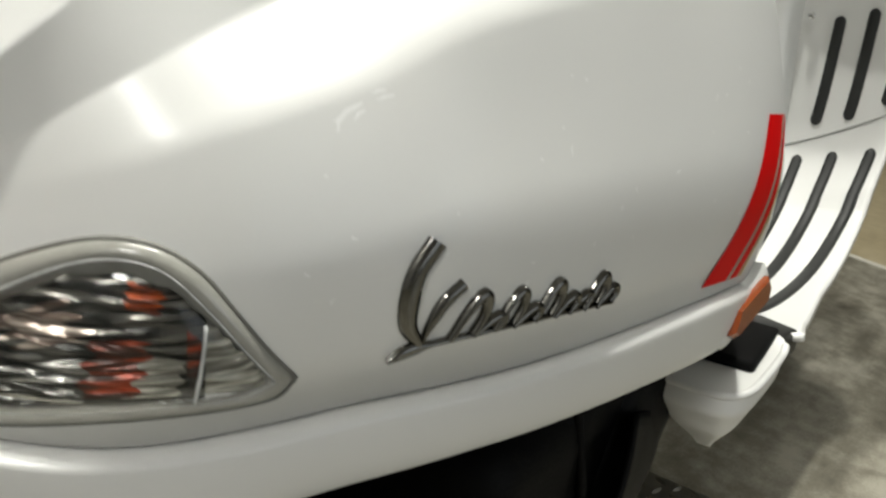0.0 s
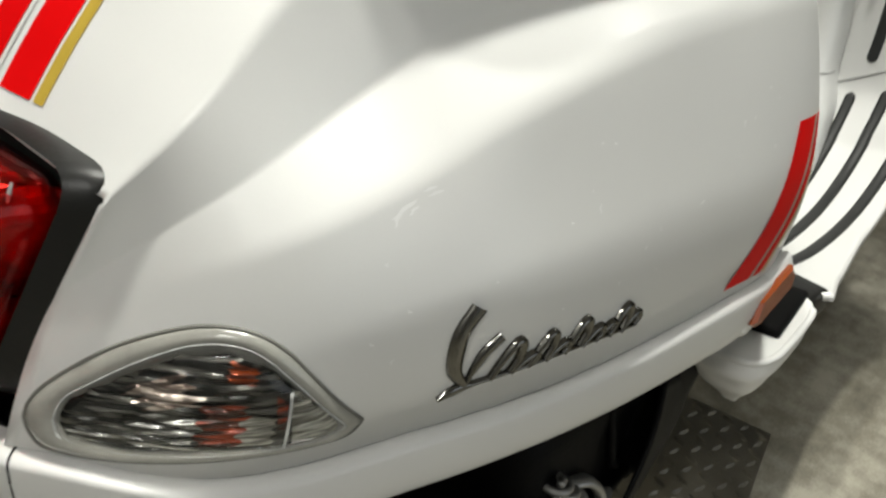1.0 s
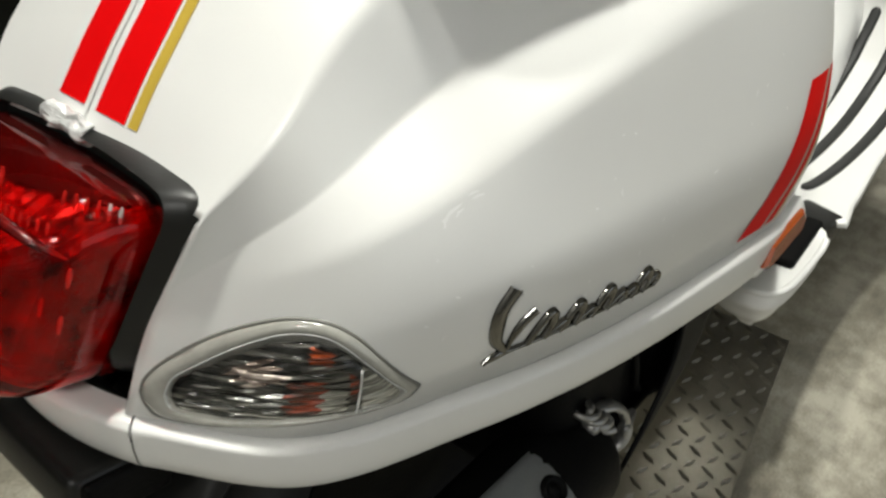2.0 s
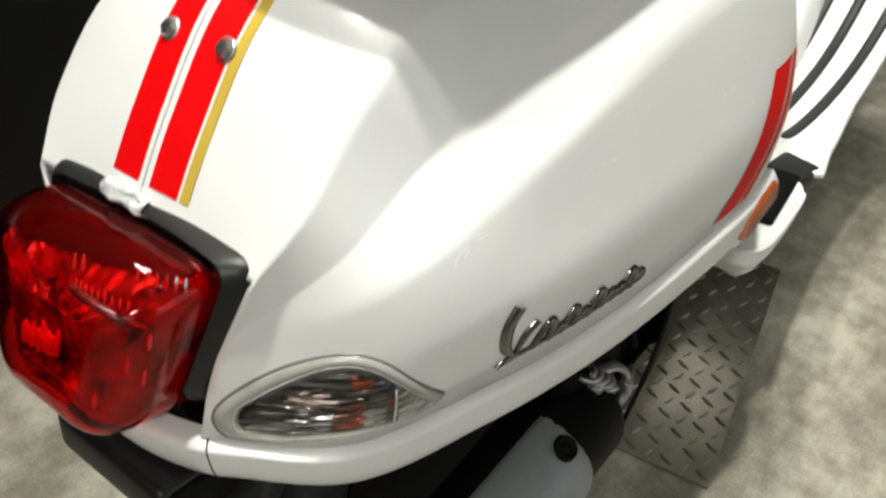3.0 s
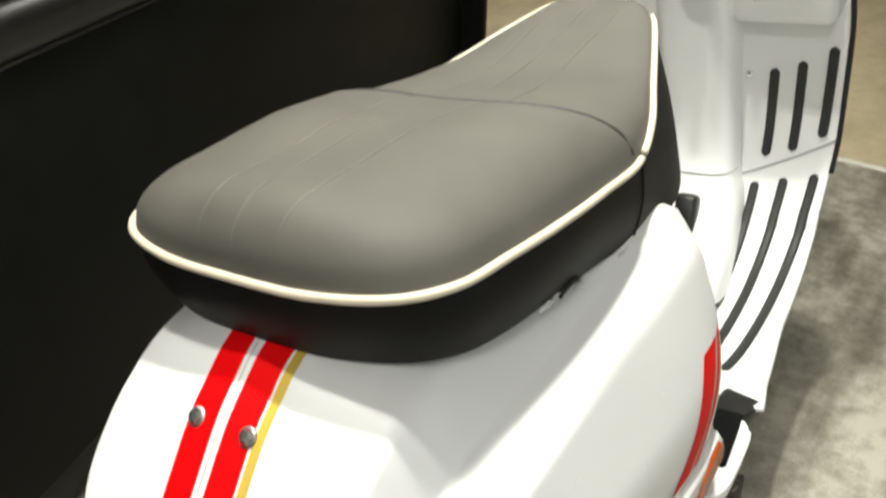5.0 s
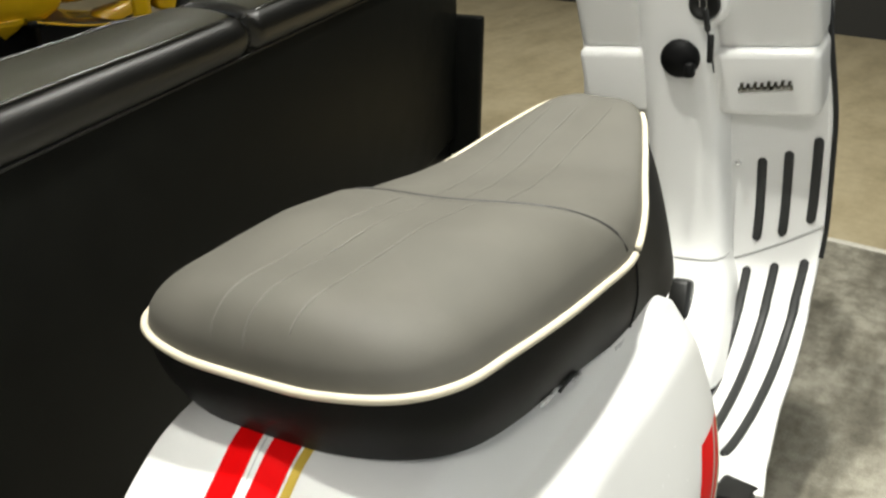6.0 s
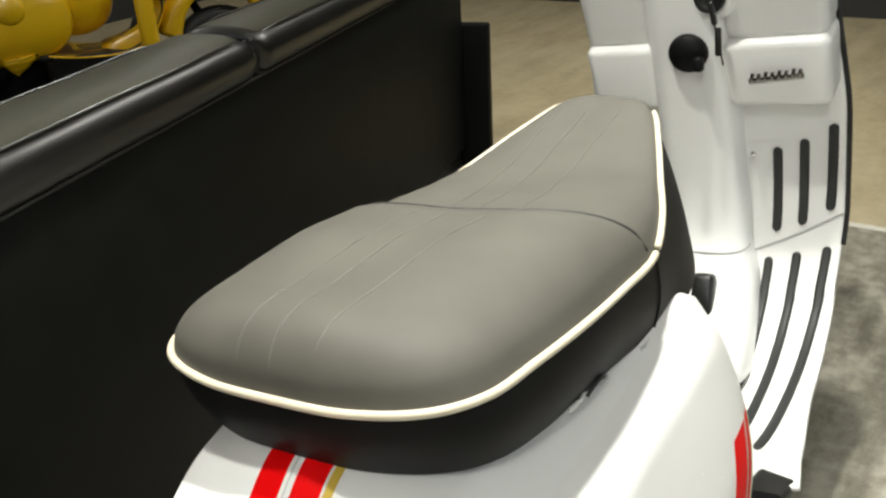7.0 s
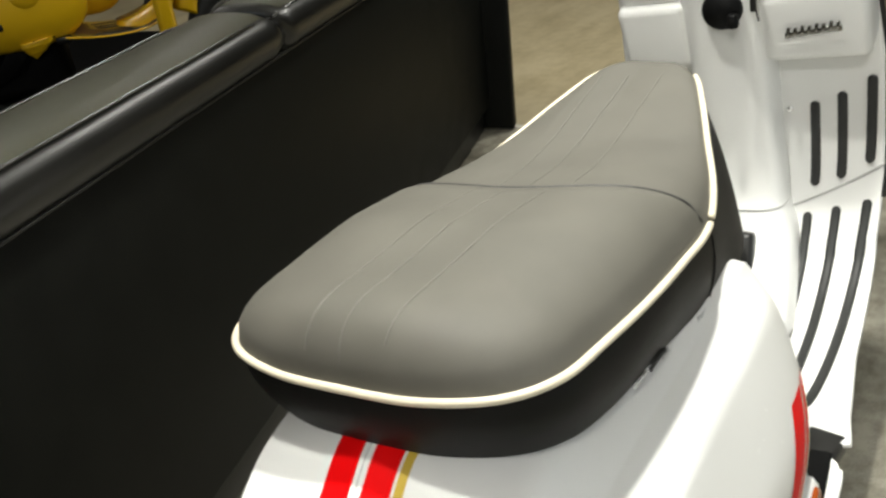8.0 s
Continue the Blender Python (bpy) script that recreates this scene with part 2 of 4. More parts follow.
def block(centre, size, bevel=0.004, turn=None, bm=None, segs=2):
    """A box with rounded edges."""
    bm = bm or bmesh.new()
    made = bmesh.ops.create_cube(bm, size=1.0)["verts"]
    m = Matrix.Translation(centre) @ (turn or Matrix()) @ Matrix.Diagonal((*size, 1))
    bmesh.ops.transform(bm, matrix=m, verts=made)
    if bevel:
        edges = list({e for v in made for e in v.link_edges})
        bmesh.ops.bevel(bm, geom=edges, offset=bevel, segments=segs, profile=0.5, affect="EDGES")
    return bm


def lathe(profile, centre, axis="x", segs=40, bm=None, turn=None):
    """A turned shape from (radius, along) pairs."""
    bm = bm or bmesh.new()
    spin = {"x": pose(0, 0, 0, 0, 90, 0), "y": pose(0, 0, 0, -90, 0, 0), "z": Matrix()}[axis]
    m = Matrix.Translation(centre) @ (turn or spin)
    rings = []
    for r, h in profile:
        rings.append([bm.verts.new(m @ Vector((r * math.cos(2 * math.pi * k / segs), r * math.sin(2 * math.pi * k / segs), h))) for k in range(segs)])
    for a, b in zip(rings, rings[1:]):
        for k in range(segs):
            bm.faces.new((a[k], a[(k + 1) % segs], b[(k + 1) % segs], b[k]))
    bmesh.ops.remove_doubles(bm, verts=bm.verts, dist=1e-6)
    return bm


def mirrored(bm, wide=1.0):
    """Add the mirror half across x = 0; wide: how much wider the left half is."""
    half = bmesh.ops.duplicate(bm, geom=list(bm.verts) + list(bm.edges) + list(bm.faces))["geom"]
    vs = [v for v in half if isinstance(v, bmesh.types.BMVert)]
    bmesh.ops.scale(bm, vec=(-wide, 1, 1), verts=vs)
    bmesh.ops.remove_doubles(bm, verts=bm.verts, dist=1e-5)
    return bm


def empty(name, label, category, m=Matrix(), group=""):
    ob = new(name)
    ob.empty_display_size = 0.1
    ob.matrix_world = m
    return tagged(ob, label, category, group)

# ---- the room ----
ROOM_TURN = 15.6


def room():
    """Floor tiles are turned against the scooter; sofa and tread plate follow the room."""
    bm = bmesh.new()
    bmesh.ops.create_grid(bm, x_segments=1, y_segments=1, size=1.0)
    bmesh.ops.transform(bm, matrix=Matrix.Translation((-0.7, -0.26, 0)) @ Matrix.Diagonal((4.6, 2.64, 1, 1)), verts=bm.verts)
    tagged(link("floor", bm, FLOOR, False), "grey-beige streaked stone tile floor", "floor", "", "structure")
    bm = bmesh.new()
    bmesh.ops.create_grid(bm, x_segments=1, y_segments=1, size=1.0)
    bmesh.ops.transform(bm, matrix=Matrix.Translation((-0.7, 3.94, 0)) @ Matrix.Diagonal((4.6, 1.56, 1, 1)), verts=bm.verts)
    tagged(link("floor_far", bm, FLOOR_FAR, False), "plain beige stone tile floor beyond the joint", "floor", "", "structure")
    bm = block((-0.7, 2.38, 0.0008), (9.2, 0.03, 0.0024), 0)
    tagged(link("floor_joint", bm, GROUT, False), "pale joint between two floor tiles", "joint", "", "structure")
    for name, c, size in (("wall_north", (-0.7, 5.6, 1.55), (9.4, 0.2, 3.1)), ("wall_south", (-0.7, -3.0, 1.55), (9.4, 0.2, 3.1)), ("wall_west", (-5.4, 1.3, 1.55), (0.2, 8.4, 3.1))):
        dark = name != "wall_south"
        tagged(link(name, block(c, size, 0), WALL_DARK if dark else WALL_PALE, False), "plain dark grey painted showroom wall" if dark else "plain white painted showroom wall", "wall", "", "structure")
    # east wall with an added, unseen window opening for the side fill
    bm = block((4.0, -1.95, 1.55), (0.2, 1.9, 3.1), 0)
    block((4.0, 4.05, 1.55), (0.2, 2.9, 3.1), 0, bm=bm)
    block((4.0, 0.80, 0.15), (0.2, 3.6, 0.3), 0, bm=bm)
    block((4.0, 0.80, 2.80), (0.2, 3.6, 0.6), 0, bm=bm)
    tagged(link("wall_east", bm, WALL_PALE, False), "plain white painted showroom wall with an added window", "wall", "", "structure")
    win = tagged(new("window_1"), "added wide window with a dark frame, out of view", "window", "", "structure")
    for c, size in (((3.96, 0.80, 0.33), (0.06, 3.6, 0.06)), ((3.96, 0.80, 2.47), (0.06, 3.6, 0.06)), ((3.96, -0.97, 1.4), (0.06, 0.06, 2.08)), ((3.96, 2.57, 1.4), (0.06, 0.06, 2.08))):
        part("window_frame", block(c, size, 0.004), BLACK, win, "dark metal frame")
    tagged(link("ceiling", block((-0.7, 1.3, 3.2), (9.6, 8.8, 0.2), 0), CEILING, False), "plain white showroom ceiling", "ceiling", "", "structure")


room()


def tread_plate():
    """A steel tread plate on the floor under the scooter, with raised lozenges."""
    turn = pose(0.232, 0.452, 0, 0, 0, 11.4)
    top = empty("tread_plate", "grey steel tread plate lying on the floor under the scooter", "plate", turn)
    part("sheet", block((-0.31, 0.234, 0.003), (0.62, 0.468, 0.006), 0.001), PLATE, top)
    verts, faces = [], []
    for i in range(25):
        for j in range(19):
            a = radians(62 if (i + j) % 2 else -28)
            cx, cy = -0.012 - i * 0.0245, 0.012 + j * 0.0245
            u, w = Vector((math.cos(a), math.sin(a))) * 0.0125, Vector((-math.sin(a), math.cos(a))) * 0.0036
            k = len(verts)
            for q in (u, w, -u, -w):
                verts.append((cx + q.x, cy + q.y, 0.0055))
            verts += [(cx + u.x * 0.5, cy + u.y * 0.5, 0.0100), (cx - u.x * 0.5, cy - u.y * 0.5, 0.0100)]
            faces += [(k, k + 1, k + 4), (k + 1, k + 5, k + 4), (k + 1, k + 2, k + 5), (k + 2, k + 3, k + 5), (k + 3, k + 4, k + 5), (k + 3, k, k + 4)]
    me = bpy.data.meshes.new("raised_pattern")
    me.from_pydata(verts, [], faces)
    me.materials.append(PLATE)
    ob = new("raised_pattern", me)
    ob.parent = top
    tagged(ob, "raised lozenges", "", "", "stuff")


tread_plate()


def sofa():
    """A long black leather sofa, its back towards the scooter."""
    m = pose(-0.667 * 0.963, -0.667 * 0.27, 0.004, 0, 0, ROOM_TURN)  # local y runs along the back, local -x is the front
    top = empty("sofa", "long black leather sofa seen from behind, piped back cushions", "sofa", m)
    lean = pose(0, 0, 0, 0, -1.0, 0)
    y0, y1, gap = -1.10, 2.60, 1.118
    part("back_panel", block((-0.055, (y0 + y1) / 2, 0.42), (0.11, y1 - y0, 0.66), 0.012, lean), LEATHER_BACK, top, "smooth black leather back panel")
    # block fills the gap under the sofa, black for the shade there
    part("plinth", block((-0.44, (y0 + y1) / 2, 0.05), (0.84, y1 - y0 - 0.06, 0.09), 0.004), BLACK, top, "black block filling the shadow gap below the sofa")
    part("seat_base", block((-0.50, (y0 + y1) / 2, 0.25), (0.78, y1 - y0 - 0.04, 0.31), 0.03), LEATHER, top)
    for a, b in ((y0, -0.62), (-0.61, gap), (gap + 0.012, y1)):
        def skin(u, v, a=a, b=b):
            # cross-section of a plump roll: front face, crown, far face
            sec = [(-0.016, 0.684), (0.002, 0.694), (0.014, 0.712), (0.018, 0.733), (0.011, 0.753), (-0.006, 0.768), (-0.05, 0.779), (-0.11, 0.780), (-0.155, 0.772), (-0.172, 0.75), (-0.172, 0.70), (-0.168, 0.60)]
            p = spline([(x, 0, z) for x, z in sec], v)
            y = a + (b - a) * u
            e = min(u, 1 - u) * (b - a)
            pinch = 1 - max(0.0, 1 - e / 0.030) ** 2
            cx, cz = -0.078, 0.70
            p = Vector((cx + (p.x - cx) * (0.90 + 0.10 * pinch), y, cz + (p.z - cz) * (0.84 + 0.16 * pinch)))
            p.z += 0.043 + 0.0018 * noise.noise(Vector((p.x * 5, y * 4, 3)))
            return p
        bm = sheet(skin, 60, 30)
        ends = [e for e in bm.edges if e.is_boundary]
        bmesh.ops.holes_fill(bm, edges=ends, sides=0)
        cushion = part("back_cushion", bm, LEATHER, top, "plump black leather back cushion")
        # paler sheet on the crown carries the sheen
        part("cushion_top", sheet(lambda u, v: skin(0.02 + 0.96 * u, 0.466 + 0.250 * v) + Vector((0, 0, 0.0009)), 60, 14), LEATHER_TOP, cushion, "flat top panel, its sheen put into a paler colour")
        for k, r in ((0.452, 0.0034), (0.728, 0.0034)):
            line = [skin(i / 12, k) + Vector((0.002, 0, 0.003)) for i in range(13)]
            part("piping", tube(line, r, 8, 60), LEATHER_PIPE, cushion)
    part("panel_seam", tube([(0.0035, y0 + 0.02 + (y1 - y0 - 0.04) * i / 12, 0.734) for i in range(13)], 0.0028, 8, 40), LEATHER, top, "raised seam under the cushions")
    part("arm", block((-0.42, y1 + 0.165, 0.268), (0.80, 0.31, 0.37), 0.03), LEATHER, top, "low black leather armrest")
    part("arm_back", block((-0.045, y1 + 0.010, 0.268), (0.270, 0.050, 0.53), 0.010), LEATHER_BACK, top, "black leathercloth end of the armrest")



def display_mat():
    # sheet added to turn the floor round the yellow scooter black
    bm = block((0, 0, 0.002), (3.0, 3.6, 0.004), 0.001, pose(-3.15, 1.55, 0, 0, 0, ROOM_TURN))
    tagged(link("display_mat", bm, DULL_BLACK, False), "added black sheet over the dark floor round the yellow scooter", "mat")


sofa()
display_mat()

# ---- the scooter: x to its right, y ahead, z up, metres from the ground below the tail screws ----
# long lines of the body's right half, from tail to nose
LINES = (
    ((0, -0.066, 0.6225), (0, -0.03, 0.6705), (0, 0.02, 0.7235), (0, 0.085, 0.7565), (0, 0.25, 0.7565), (0, 0.45, 0.7165), (0, 0.56, 0.6165)),
    ((0.075, -0.066, 0.6125), (0.075, -0.03, 0.6595), (0.075, 0.02, 0.7115), (0.075, 0.085, 0.7425), (0.075, 0.25, 0.7445), (0.075, 0.45, 0.7045), (0.075, 0.56, 0.6065)),
    ((0.103, -0.066, 0.612), (0.1165, -0.030, 0.6485), (0.1190, 0.02, 0.6930), (0.1190, 0.087, 0.7220), (0.1290, 0.25, 0.7315), (0.146, 0.452, 0.711), (0.1, 0.56, 0.6)),
    ((0.0832, -0.0816, 0.568), (0.1305, -0.0260, 0.6155), (0.136, 0.037, 0.6430), (0.150, 0.098, 0.6735), (0.157, 0.24, 0.692), (0.159, 0.470, 0.697), (0.1, 0.56, 0.575)),
    ((0.0785, -0.0855, 0.557), (0.1495, -0.025, 0.5940), (0.1715, 0.04, 0.616), (0.1870, 0.103, 0.6425), (0.1930, 0.25, 0.6655), (0.1870, 0.465, 0.6560), (0.134, 0.59, 0.5405)),
    ((0.0765, -0.0905, 0.5465), (0.1545, -0.03, 0.568), (0.1806, 0.035, 0.585), (0.1968, 0.1, 0.599), (0.2098, 0.25, 0.6018), (0.2088, 0.455, 0.590), (0.1544, 0.59, 0.5095)),
    ((0.0745, -0.0975, 0.530), (0.1560, -0.037, 0.5380), (0.1895, 0.035, 0.5460), (0.2105, 0.1, 0.5500), (0.2250, 0.25, 0.5440), (0.2250, 0.435, 0.5250), (0.1625, 0.57, 0.475)),
    ((0.0720, -0.1075, 0.5000), (0.1430, -0.0500, 0.4895), (0.1815, 0.04, 0.4890), (0.2045, 0.13, 0.4850), (0.2190, 0.25, 0.4800), (0.2200, 0.41, 0.4660), (0.1600, 0.55, 0.4150)),
)
# how far each long edge is rounded off, as a share of its neighbours
ROUND = (0.5, 0.13, 0.05, 0.19, 0.5, 0.5)


def section(points, cuts, steps=9):
    """A cross-section: straight runs with rounded corners, always the same count of points."""
    out = [Vector(points[0])]
    for k, c in enumerate(cuts, 1):
        a, b, d = (Vector(points[j]) for j in (k - 1, k, k + 1))
        p, q = b + (a - b) * c, b + (d - b) * c
        out += [(1 - t) ** 2 * p + 2 * t * (1 - t) * b + t * t * q for t in (j / steps for j in range(steps + 1))]
    return out + [Vector(points[-1])]


def body_point(u, v):
    """u: tail to nose, v: crown to lower edge."""
    row = section([spline(line, u) for line in LINES], ROUND)
    return row[round(v * (len(row) - 1))]


BODY_STEPS = 1 + len(ROUND) * 10


LEFT = 1.115  # the left half bulges a little further


def seat_left(p):
    """The seat's left twin of a point: a little wider at the back."""
    rear = min(1.0, max(0.0, (0.36 - p.y) / 0.28))
    nose = min(1.0, max(0.0, (p.y - 0.36) / 0.26))
    return Vector((-p.x * (1.0 + 0.085 * rear - 0.17 * nose), p.y, p.z + 0.010 * nose ** 0.5 * min(1.0, abs(p.x) / 0.06)))


class Skin:
    """Meets rays with a mesh, to lay flat things on it."""

    def __init__(self, bm):
        self.tree = BVHTree.FromBMesh(bm)

    def at(self, start, way, lift=0.0, reach=2.0, near=0.0):
        start = Vector(start)
        p, n, *_ = self.tree.ray_cast(start, Vector(way).normalized(), reach)
        if p is None:
            p, n, *_ = self.tree.find_nearest(start + Vector(way) * near)
        if n.dot(Vector(way)) > 0:
            n = -n
        return p + n * lift


def laid(skin, place, way, nu, nv, lift=0.0006):
    """A decal film laid on a skin; place(u, v) gives the start of each ray."""
    return sheet(lambda u, v: skin.at(place(u, v), way, lift), nu, nv)


def rounded(points, r, n=6):
    """A flat outline with its corners rounded."""
    out = []
    k = len(points)
    for i in range(k):
        a, b, c = (Vector(points[j % k]) for j in (i - 1, i, i + 1))
        p, q = b + (a - b).normalized() * r, b + (c - b).normalized() * r
        for j in range(n + 1):
            t = j / n
            out.append((1 - t) ** 2 * p + 2 * t * (1 - t) * b + t * t * q)
    return out


def shell_rings(bm, rings, cap_first=False, cap_last=True):
    rows = [[bm.verts.new(p) for p in r] for r in rings]
    n = len(rows[0])
    for a, b in zip(rows, rows[1:]):
        for k in range(n):
            bm.faces.new((a[k], a[(k + 1) % n], b[(k + 1) % n], b[k]))
    if cap_first:
        bm.faces.new(rows[0][::-1])
    if cap_last:
        bm.faces.new(rows[-1])
    return bm


def scaled(ring, f, fy=None):
    c = sum((Vector(p) for p in ring), Vector()) / len(ring)
    return [c + Vector(((p[0] - c[0]) * f, (p[1] - c[1]) * (fy or f), 0)) for p in ring]


def tail_lamp(bike):
    """A black frame with a red lens that swells out of it."""
    o, back = Vector((0, -0.068, 0.568)), Vector((0, -0.947, 0.319))
    up = Vector((0, 0.319, 0.947))

    def to(ring, d):
        return [o + Vector((1, 0, 0)) * p[0] + up * p[1] + back * d for p in ring]

    outline = rounded([(-0.102, 0.052, 0), (-0.045, 0.058, 0), (0.045, 0.058, 0), (0.104, 0.052, 0), (0.066, -0.064, 0), (-0.066, -0.064, 0)], 0.020)
    lamp = part("tail_lamp", shell_rings(bmesh.new(), [to(outline, -0.03), to(outline, 0.004), to(scaled(outline, 0.985), 0.010), to(scaled(outline, 0.95), 0.015), to(scaled(outline, 0.87), 0.021), to(scaled(outline, 0.84), 0.012)]), BLACK, bike, "black plastic tail lamp frame")
    crease(lamp, 50)
    low = rounded([(-0.094, 0.040, 0), (-0.03, 0.044, 0), (0.03, 0.044, 0), (0.081, 0.040, 0), (0.052, -0.073, 0), (-0.068, -0.073, 0)], 0.024, 10)
    rings = [to(low, 0.004), to(low, 0.020)]
    for k in range(1, 15):
        d = math.sin(k / 14 * math.pi / 2)
        f = (1 - d ** 3.8) ** (1 / 2.8) if k < 14 else 0.04
        rings.append(to([p + Vector((0, -0.020 * d * d, 0)) for p in scaled(low, f)], 0.020 + 0.062 * d))
    lens = part("lens", thick(shell_rings(bmesh.new(), rings), 0.0022), LENS_RED, lamp, "glossy deep red lens")
    lens.visible_shadow = False
    # inside: a shell whose dim top is put into the colour, ribbed below, bright facets
    def inner(upper, mat, label):
        bm = bmesh.new()
        steps = [(low, 0.016)]
        for k in range(0, 13):
            d = math.sin(k / 14 * math.pi / 2)
            f = (1 - d ** 3.8) ** (1 / 2.8)
            steps.append(([q + Vector((0, -0.020 * d * d, 0)) for q in scaled(low, f * 0.965)], 0.016 + 0.058 * d))
        shell_rings(bm, [to(r, d) for r, d in steps])
        level = (up + Vector((-0.10, 0, 0))).normalized()
        bmesh.ops.bisect_plane(bm, geom=bm.verts[:] + bm.edges[:] + bm.faces[:], plane_co=o + up * 0.030, plane_no=level, clear_inner=upper, clear_outer=not upper)
        if not upper:
            for v in bm.verts:
                c = v.co - o
                v.co -= back * (0.004 + 0.0016 * math.sin(c.x * 700) + 0.0010 * math.sin(c.dot(up) * 520 + 3 * math.sin(c.x * 90)))
        return part("inner_shell", bm, mat, lamp, label, upper)
    inner(True, RED_DARK, "upper inside of the lamp, its dimness put into the colour")
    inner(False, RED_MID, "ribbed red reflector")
    turn = back.to_track_quat("Z", "Y").to_matrix().to_4x4()
    # bulbs, and slivers that put the moulding's bright reflections into the colour
    rnd = random.Random(11)
    c = to([(-0.008, -0.028, 0)], 0.064)[0]
    bulb = part("bulb", lathe([(0, -0.004), (0.008, -0.002), (0.010, 0.003), (0.006, 0.007), (0, 0.008)], c, segs=16, turn=turn), RED_INNER, lamp, "red bulb behind the lens")

    def sliver(x, z, d, tall, wide, mat, parent):
        p = to([(x, z - tall / 2, 0), (x + 0.1 * tall, z + tall / 2, 0)], d)
        part("facet", tube(p, lambda t: wide * (0.5 + 0.5 * math.sin(math.pi * t)), 6, 4), mat, parent, "", False)
    for k in range(15):
        x = -0.026 + 0.0026 * k
        sliver(x, -0.028 + 0.010 * (k / 14) + rnd.uniform(-0.003, 0.003), 0.0725, rnd.uniform(0.008, 0.019), 0.0016, RED_INNER, bulb)
    ledge = to([(0.024, 0.0255, 0)], 0.0740) + to([(0.038, 0.0235, 0)], 0.0730) + to([(0.058, 0.0190, 0)], 0.0665) + to([(0.070, 0.0140, 0)], 0.0560)
    bar = part("inner_ledge", tube(ledge, lambda t: 0.0010 + 0.0022 * math.sin(math.pi * t), 10, 30, flat=0.8), RED_MID, lamp, "bright red ledge")
    for k in range(9):
        sliver(0.030 + 0.0042 * k, 0.0300 - 0.0003 * k, 0.0735 - 0.0006 * k * k / 4, 0.006, 0.0007, RED_INNER, bar)
    # the last two are pale, as white glints on the lens
    for k in range(6):
        sliver(0.054 + 0.0036 * k, 0.0375 - 0.0006 * k, 0.052 - 0.0036 * k, 0.009, 0.0010, RED_INNER if k < 4 else FROSTED, bar)
    for x, z, d in ((0.028, 0.040, 0.068), (0.021, 0.038, 0.069), (0.072, 0.006, 0.056), (0.058, -0.014, 0.060), (0.064, -0.022, 0.053), (0.040, -0.044, 0.068)):
        sliver(x, z, d, 0.010, 0.0013, RED_INNER, bar)
    # housing of the number plate lamp below the trim
    block_m = pose(0, 0, 0, -8, 0, 0)
    house = part("plate_lamp_housing", block((-0.006, -0.108, 0.437), (0.124, 0.066, 0.036), 0.007, block_m, segs=3), BLACK, bike, "black housing of the number plate lamp")
    part("housing_end", block((0.058, -0.108, 0.437), (0.006, 0.054, 0.028), 0.003, block_m), DARK, house)
    # a wad of clear tape on the upper edge
    c = to([(-0.010, 0.054, 0)], 0.013)[0]
    bm = block(c, (0.036, 0.012, 0.019), 0.004, pose(0, 0, 0, 50, 4, 0), segs=3)
    bmesh.ops.subdivide_edges(bm, edges=bm.edges, cuts=2, use_grid_fill=True)
    for v in bm.verts:
        v.co += Vector((noise.noise(v.co * 190), noise.noise(v.co * 190 + Vector((5, 0, 0))), noise.noise(v.co * 170 + Vector((0, 9, 0))))) * 0.0050
    part("plastic_wrap", bm, FROSTED, lamp, "crumpled clear plastic wrap", False)


